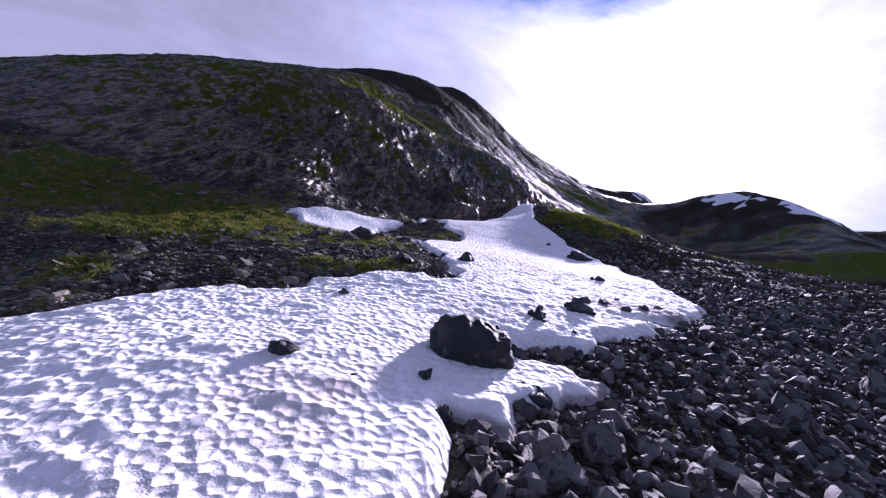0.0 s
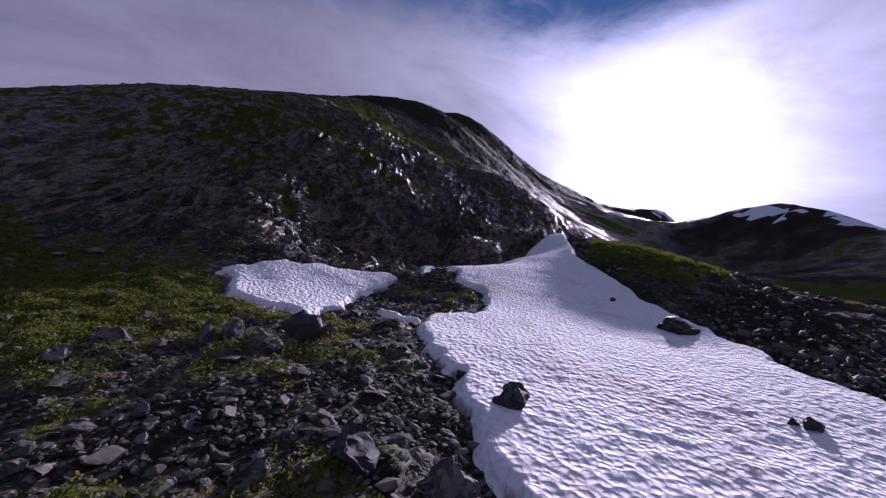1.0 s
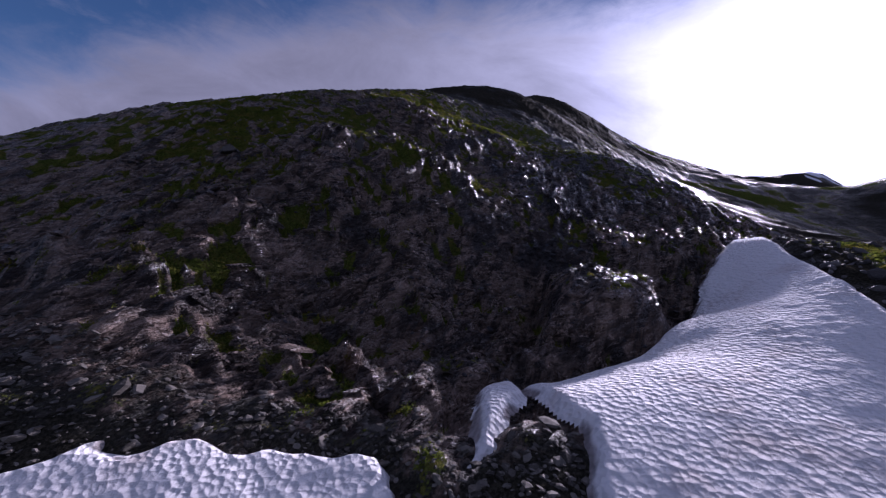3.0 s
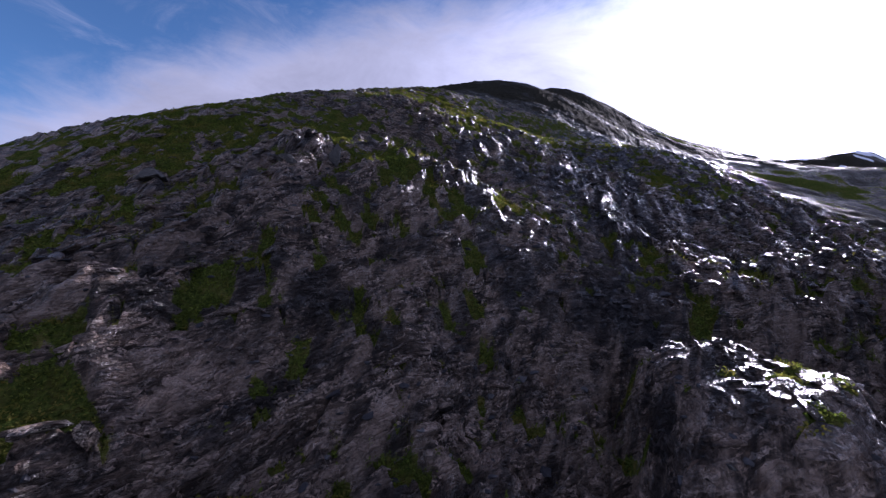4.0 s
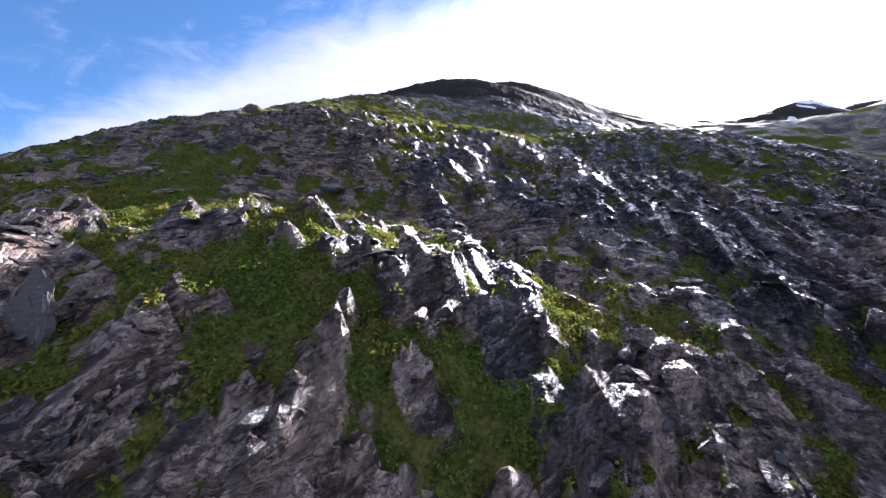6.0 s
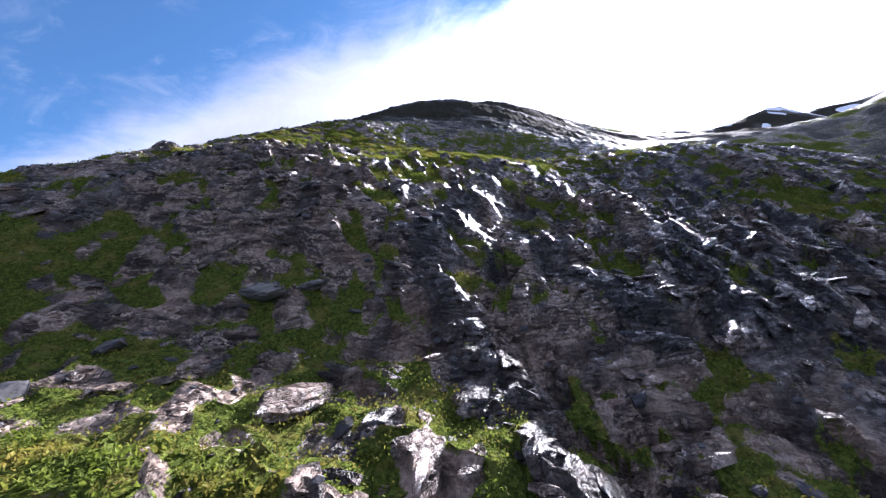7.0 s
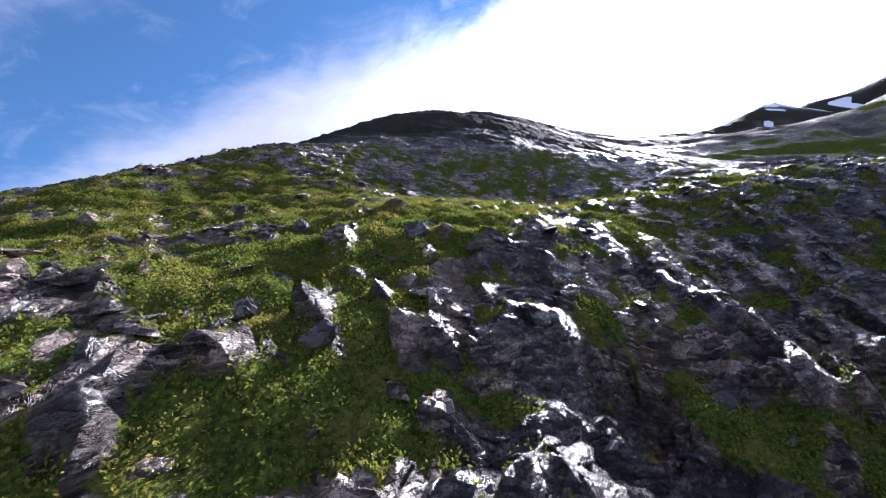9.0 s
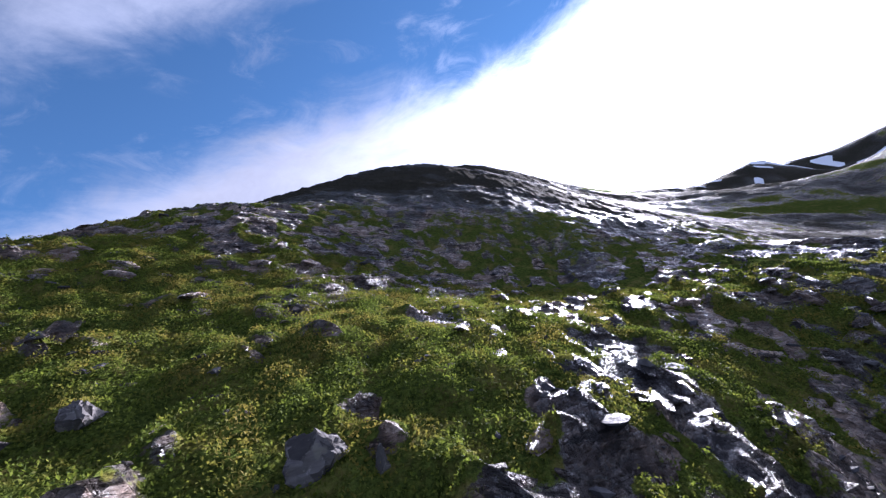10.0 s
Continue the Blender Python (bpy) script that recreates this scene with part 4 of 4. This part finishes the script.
def ledges(name, label, rng, count, box, size, plates):
    """Slabs of bedrock standing a little proud of the face and lying along it."""
    x, y = rng.uniform(box[0], box[1], count * 5), rng.uniform(box[2], box[3], count * 5)
    ok = rng.uniform(0, 1, count * 5) < bare_face(x, y)
    x, y = x[ok][:count], y[ok][:count]
    z, _, _, wet = surface(x, y)
    gx = (lie(x + 0.6, y)[0] - lie(x - 0.6, y)[0]) / 1.2
    gy = (lie(x, y + 0.6)[0] - lie(x, y - 0.6)[0]) / 1.2
    up = np.stack([-gx * 0.8, -gy * 0.8, np.ones(len(x))], 1)
    up += rng.normal(0, 0.10, up.shape)
    up /= np.linalg.norm(up, axis=1)[:, None]
    strike = np.where(rng.uniform(0, 1, len(x)) < 0.55, rng.normal(1.4, 0.25, len(x)), rng.normal(0.12, 0.35, len(x)))
    along = np.stack([np.cos(strike), np.sin(strike), np.zeros(len(x))], 1)
    along -= up * (along * up).sum(1)[:, None]
    along /= np.linalg.norm(along, axis=1)[:, None]
    rot = np.stack([along, np.cross(up, along), up], -1)
    s = np.clip(np.exp(rng.normal(np.log(size), 0.5, len(x))), size * 0.4, size * 1.7)
    shape = np.stack([rng.uniform(1.0, 2.2, len(x)), rng.uniform(0.5, 1.0, len(x)), rng.uniform(0.6, 1.2, len(x))], 1) * s[:, None]
    which = rng.integers(0, len(plates), len(x))
    cos, tris, wets, base = [], [], [], 0
    for k, plate in enumerate(plates):
        co, tri = mesh_arrays(plate)
        m = which == k
        n = int(m.sum())
        pts = np.einsum("nij,nvj->nvi", rot[m], (co - [0, 0, 0.2])[None] * shape[m][:, None])
        pts += np.stack([x[m], y[m], z[m]], 1)[:, None]
        cos.append(pts.reshape(-1, 3))
        wets.append(np.repeat(wet[m] * (0.75 if size < 1 else 0.2), len(co)))
        tris.append((tri[None] + (np.arange(n) * len(co))[:, None, None] + base).reshape(-1, 3))
        base += n * len(co)
    ob = joined(name, np.concatenate(cos), np.concatenate(tris), GROUND)
    set_share(ob.data, "wet", np.concatenate(wets))
    return tagged(ob, label, "rock ledges", kind="stuff")


ledges("rock_ledges", "dark slaty ledges standing proud of the cliff", rng, 8000, (-50, 22, 64, 152), 0.5, PLATES)
ledges("rock_ledges", "broad dark slabs of bedrock on the cliff", rng, 220, (-50, 22, 64, 118), 0.8, BROAD)
scatter_stones("rubble", "broken slate lying on rock ledges and turf", rng, 3000, (-48, 22, 66, 156), rocky_bits, SLABBY, (0.3, 0.45), BOULDER, 0.3)


# ---- stones one can count ----
def countable(label, group, rng, count, box, wanted, shapes, size, mat):
    x, y = rng.uniform(box[0], box[1], count * 8), rng.uniform(box[2], box[3], count * 8)
    ok = rng.uniform(0, 1, count * 8) < wanted(x, y)
    x, y = x[ok][:count], y[ok][:count]
    z = lie(x, y)[0]
    own = []
    for shape in shapes:
        mesh = shape.copy()
        mesh.materials.clear()
        mesh.materials.append(mat)
        own.append(mesh)
    for i in range(len(x)):
        s = size * math.exp(rng.normal(0, 0.3))
        ob = new("stone", own[int(rng.integers(len(own)))])
        ob.matrix_world = pose(x[i], y[i], z[i] - 0.2 * s, math.degrees(rng.normal(0, 0.2)), math.degrees(rng.normal(0, 0.2)), rng.uniform(0, 360))
        ob.scale = (s * rng.uniform(0.9, 1.4), s * rng.uniform(0.8, 1.1), s * rng.uniform(0.8, 1.1))
        tagged(ob, label, "stone", group)


PALE_SPOT = (-42, 52.5)


def pale_spot(x, y):
    return bare_of_snow(x, y) * np.exp(-(((x - PALE_SPOT[0]) / 4.5) ** 2) - ((y - PALE_SPOT[1]) / 3.0) ** 2)


FINER_BLOCKS = [rounded_off(rough_stone(s + 300, 12, 0.85, 3), 30) for s in range(8)]
FINER_SLABS = [rounded_off(rough_stone(s + 340, 11, 0.45, 3), 30) for s in range(8)]
countable("dark angular block lying on top of the scree", "larger scree blocks", rng, 120, (0, 22, 7, 34), right_scree, FINER_BLOCKS, 0.48, STONE)
countable("flat grey slate stone on the stony slope", "larger slate stones", rng, 120, (-26, 2, 20, 48), left_scree, FINER_SLABS, 0.5, GREY)
countable("pale flat slab on top of the stony mound", "pale slabs on the mound", rng, 16, (-52, -32, 46, 60), pale_spot, FINER_SLABS, 0.9, PALE)
countable("dark loose slate slab on a ledge of the cliff", "slabs on the ledges", rng, 40, (-34, 4, 84, 136), rocky_bits, FINER_SLABS, 0.5, BOULDER)


# ---- boulders that stand out ----
def boulder(label, x, y, across, high, mat, seed, turn, deep, on_snow):
    mesh = rough_stone(seed, 16, 1.0, 4)
    tall = max(v.co.z for v in mesh.vertices)
    wide = max(v.co.x for v in mesh.vertices) - min(v.co.x for v in mesh.vertices)
    for v in mesh.vertices:
        n = Vector(v.co).normalized() * ((noise.fractal(v.co * 2.3 + Vector((seed, 0, 0)), 0.8, 2.0, 5) * 0.10 - abs(noise.noise(v.co * 4.0 + Vector((0, seed, 0)))) * 0.12))
        v.co = Vector(((v.co.x + n.x) * across / wide, (v.co.y + n.y) * across * deep / wide, max(0, v.co.z + n.z) * high * 1.5 / tall))
        taper = 1.08 - 0.34 * (v.co.z / (1.5 * high)) ** 2
        v.co.x, v.co.y = v.co.x * taper, v.co.y * taper
    rounded_off(mesh, 28)
    mesh.materials.append(mat)
    z = float(lie(np.array([x]), np.array([y]))[0][0]) + (0.45 if on_snow else 0.0) - 0.5 * high
    kind = "boulder" if across > 1.15 else "stone"
    ob = new(kind, mesh)
    ob.matrix_world = pose(x, y, z, 0, 0, turn)
    return tagged(ob, label, kind, "single boulders and stones")


BOULDERS = [
    ("flat dark stone lying on the pitted snow", -6.1, 14.3, 1.06, 0.44, BOULDER, 8, 10, 0.7, True),
    ("small dark stone on the snow", -3.8, 13.3, 0.36, 0.2, BOULDER, 9, 40, 0.5, True),
    ("small dark stone on the snow", -1.9, 14.4, 0.43, 0.3, BOULDER, 10, 0, 0.8, True),
    ("small dark stone on the snow", -5.3, 11.9, 0.23, 0.17, BOULDER, 11, 60, 0.5, True),
    ("dark stone half sunk in old snow", 3, 22.2, 0.64, 0.35, BOULDER, 12, 0, 0.8, True),
    ("low dark outcrop breaking through the snow", 6.1, 24.2, 1.97, 0.63, BOULDER, 13, 10, 0.7, True),
    ("dark block at the edge of the snow", 4.7, 20.6, 1.14, 0.66, BOULDER, 14, 0, 0.8, False),
    ("dark angular block against the large boulder", 1, 17.6, 1.34, 0.98, BOULDER, 15, 50, 0.9, False),
    ("large blocky grey boulder in dark scree", 2.4, 12.4, 1.1, 0.87, STONE, 16, 20, 0.9, False),
    ("blocky grey boulder in dark scree", 0.9, 11.1, 0.9, 0.68, STONE, 17, 70, 0.9, False),
    ("pale grey stone among dark scree", 4.3, 11.5, 0.7, 0.54, PALE, 18, 0, 0.8, False),
    ("rounded grey boulder in dark scree", 10, 15.2, 1.28, 0.97, STONE, 19, 0, 0.9, False),
    ("large rounded grey boulder in dark scree", 18.1, 19.7, 2.35, 1.63, STONE, 20, 30, 0.9, False),
    ("low dark slab at the edge of the snow", 0.9, 15.2, 2.08, 0.64, BOULDER, 21, -10, 0.6, False),
    ("dark block at the edge of the snow", -1.4, 12.6, 0.64, 0.6, BOULDER, 22, 0, 0.9, False),
    ("pale flat stone on the stony slope", -17.8, 23.1, 1.17, 0.54, PALE, 23, 0, 0.7, False),
    ("long dark stone in the snow", 3.3, 21.8, 1.32, 0.75, BOULDER, 24, 60, 0.5, True),
    ("dark stone at the melting snow edge", -6.9, 22.9, 0.89, 0.62, BOULDER, 25, 0, 0.8, False),
    ("dark stone at the melting snow edge", -6.3, 21.9, 0.69, 0.48, BOULDER, 26, 20, 0.8, True),
    ("dark slab melting out of the snow", 7.2, 26.4, 1.5, 0.5, BOULDER, 60, 20, 0.7, True),
    ("dark stone melting out of the snow", 8.6, 27.1, 0.9, 0.4, BOULDER, 61, 70, 0.7, True),
    ("grey stone melting out of the snow", 9.8, 26.2, 0.8, 0.42, STONE, 62, 0, 0.7, True),
    ("dark stone melting out of the snow", 11.4, 27.6, 1.1, 0.45, BOULDER, 63, 35, 0.7, True),
    ("small dark stone melting out of the snow", 10.5, 28.9, 0.6, 0.3, BOULDER, 64, 10, 0.7, True),
    ("small grey stone melting out of the snow", 12.9, 28.4, 0.7, 0.35, STONE, 65, 50, 0.7, True),
    ("dark stone on the snowfield", 0.6, 35.9, 1.15, 0.54, BOULDER, 27, 0, 0.8, True),
    ("small dark stone on the snowfield", 11.7, 36.3, 0.78, 0.43, BOULDER, 28, 0, 0.8, True),
    ("dark boulder resting on the snow edge", 0.3, 35, 1.31, 0.92, BOULDER, 29, 0, 0.9, True),
    ("dark stone on the snowfield", 12.1, 36, 1.05, 0.63, BOULDER, 30, 0, 0.8, True),
    ("dark stone at the snow edge", -1.4, 37.5, 0.75, 0.55, BOULDER, 31, 0, 0.8, False),
    ("dark weathered boulder among slate stones", -4.5, 31.3, 1.4, 0.95, BOULDER, 32, 30, 0.8, False),
    ("large pale brownish slab among slate stones", -1.7, 30.6, 1.81, 0.87, PALE, 33, 15, 0.8, False),
    ("long dark boulder lying on the stony mound", -9.6, 40.6, 3.05, 1.24, BOULDER, 34, -8, 0.55, False),
    ("pale angular stone leaning beside a boulder", -8.4, 40.5, 0.87, 0.87, PALE, 35, 0, 0.7, False),
    ("pale flat boulder among slate stones", -10.2, 37.9, 1.48, 0.78, PALE, 36, 0, 0.8, False),
    ("pale angular boulder among slate stones", -12.7, 39.4, 1.26, 0.96, PALE, 37, 0, 0.8, False),
    ("grey boulder on the grassy mound", -13.4, 38.7, 1.03, 0.96, STONE, 38, 0, 0.8, False),
    ("grey boulder among slate stones", -6.5, 30.1, 0.85, 0.78, STONE, 39, 0, 0.9, False),
    ("grey stone on the grassy mound", -17.8, 36.1, 1.24, 0.61, STONE, 40, 0, 0.8, False),
    ("grey stone on the grassy mound", -17.4, 37.7, 1.69, 0.84, STONE, 41, 0, 0.8, False),
    ("pale flat slab on top of the mound", -34, 54.3, 2.55, 0.59, PALE, 42, 0, 0.7, False),
    ("low dark rock island in dirty snow", 15.7, 50.7, 3.66, 1.1, BOULDER, 43, 20, 0.6, True),
    ("dark stone at the edge of the snow", 0.7, 52.1, 0.93, 0.55, BOULDER, 44, 0, 0.8, False),
    ("small dark stone on the snow slope", 13.7, 58.4, 0.72, 0.42, BOULDER, 45, 0, 0.8, True),
    ("pale flat slab on the rock face", -38.4, 82.2, 2.4, 0.8, PALE, 46, 20, 0.7, False),
    ("pale pointed slab standing out of the rock face", -26.4, 88.9, 1.3, 1.71, PALE, 47, 0, 0.5, False),
    ("broad pale slab on the rock face", -27.8, 85, 1.6, 0.7, PALE, 48, 30, 0.7, False),
    ("pale flat slab jutting from a turfy ledge", -27.5, 107.7, 2.11, 0.6, PALE, 49, 10, 0.6, False),
    ("thin pale slab on a turfy ledge", -25.8, 108.9, 1.72, 0.35, PALE, 50, 0, 0.5, False),
    ("grey stone half buried in heath", -21.2, 132.5, 1.18, 0.64, STONE, 51, 0, 0.7, False),
    ("small pale stone in the heath", -20.1, 133, 0.35, 0.4, PALE, 52, 0, 0.8, False),
    ("grey stone in the heath", -26.8, 132.9, 0.88, 0.54, STONE, 53, 0, 0.8, False),
    ("grey stone on a turfy ledge", -24.6, 124.6, 0.8, 0.6, STONE, 54, 0, 0.8, False),
    ("grey boulder on a turfy ledge", -22.7, 124.5, 1.2, 0.45, STONE, 55, 0, 0.8, False),
]
for row in BOULDERS:
    boulder(*row)


def rock_hump(name, label, x, y, lift, across, along, high, turn, seed, mat, fine):
    """A smooth hump of bedrock with faint beds and worn hollows."""
    bm = bmesh.new()
    bmesh.ops.create_icosphere(bm, subdivisions=fine, radius=1.0)
    for v in bm.verts:
        p = Vector((v.co.x * across, v.co.y * along, v.co.z * high))
        q = Vector((seed, 0, 0))
        worn = noise.fractal(p * 0.28 + q, 0.9, 2.0, 5) * 0.5 + noise.noise(p * 0.9 + q) * 0.2 - abs(noise.noise(p * 2.1 + q)) * 0.2 + noise.noise(p * 5.0 + q) * 0.05
        beds = abs(noise.noise(Vector((p.x * 0.5 + p.z * 0.9, p.y * 0.3, p.z * 2.2)) + q)) * 0.14
        boxy = max(abs(v.co.x), abs(v.co.y), abs(v.co.z)) ** -0.45
        v.co = p * boxy + v.co * (worn - beds)
        v.co.z = max(v.co.z, -0.8 * high)
    mesh = bpy.data.meshes.new(name)
    bm.to_mesh(mesh)
    bm.free()
    rounded_off(mesh, 34)
    mesh.materials.append(mat)
    ob = new(name, mesh)
    ob.matrix_world = pose(x, y, float(landform(x, y)) + lift, 18, 0, turn)
    return tagged(ob, label, "boulder", "single boulders and stones")


rock_hump("boulder", "dark craggy boulder sitting in the snowfield beside scree", -0.49, 17.07, 0.15, 1.43, 1.2, 1.55, 15, 21.0, BOULDER, 5)


# ---- heath ----
def heath(name, label, rng, count, box, low, size, mat, near_y):
    """Low leafy cover joined into one sheet: small pointed leaves in tufts."""
    x, y = rng.uniform(box[0], box[1], count * 5), rng.uniform(box[2], box[3], count * 5)
    ok = rng.uniform(0, 1, count * 5) < near_y(y)
    x, y = x[ok], y[ok]
    z, turf = lie(x, y)
    tufts = fbm(x, y, 0.8, 2, 401) * 0.5 + fbm(x, y, 3.0, 2, 402) * 0.5
    ok = turf + tufts * 0.35 > low
    x, y, z, tufts = x[ok][:count], y[ok][:count], z[ok][:count], tufts[ok][:count]
    ok = snow_depth_field(x, y) < -0.4
    x, y, z, tufts = x[ok], y[ok], z[ok], tufts[ok]
    n = len(x)
    z = z + rng.uniform(0.0, 1.0, n) ** 1.5 * (0.12 + 0.25 * np.clip(tufts + 0.3, 0, 1)) + 0.02
    s = size * rng.uniform(0.6, 1.5, n)
    rot = turns(rng, n, 0.75)
    leaf = np.array([[-0.5, 0, 0], [0, -0.27, 0.06], [0.5, 0, 0], [0, 0.27, 0.06]])
    pts = np.einsum("nij,vj->nvi", rot, leaf) * s[:, None, None] + np.stack([x, y, z], 1)[:, None]
    tri = (np.array([[0, 1, 2], [0, 2, 3]])[None] + (np.arange(n) * 4)[:, None, None]).reshape(-1, 3)
    return tagged(joined(name, pts.reshape(-1, 3), tri, mat), label, "heath", kind="stuff")


heath("heath", "green dwarf shrubs and moss on rock ledges", rng, 350000, (-46, 12, 96, 152), 0.52, 0.085, LEAF, lambda y: 0.35 + 0.65 * smooth(105, 125, y))
heath("heath", "sparse yellow-green turf in cracks of the cliff", rng, 90000, (-55, 20, 62, 100), 0.52, 0.14, LEAF, lambda y: 1.0 + 0 * y)
heath("turf", "short green grass on the stony mound", rng, 70000, (-50, 4, 22, 64), 0.52, 0.11, LEAF, lambda y: 1.0 + 0 * y)
heath("turf", "grassy bank beside the snowfield", rng, 50000, (14, 60, 62, 112), 0.52, 0.18, LEAF, lambda y: 1.0 + 0 * y)
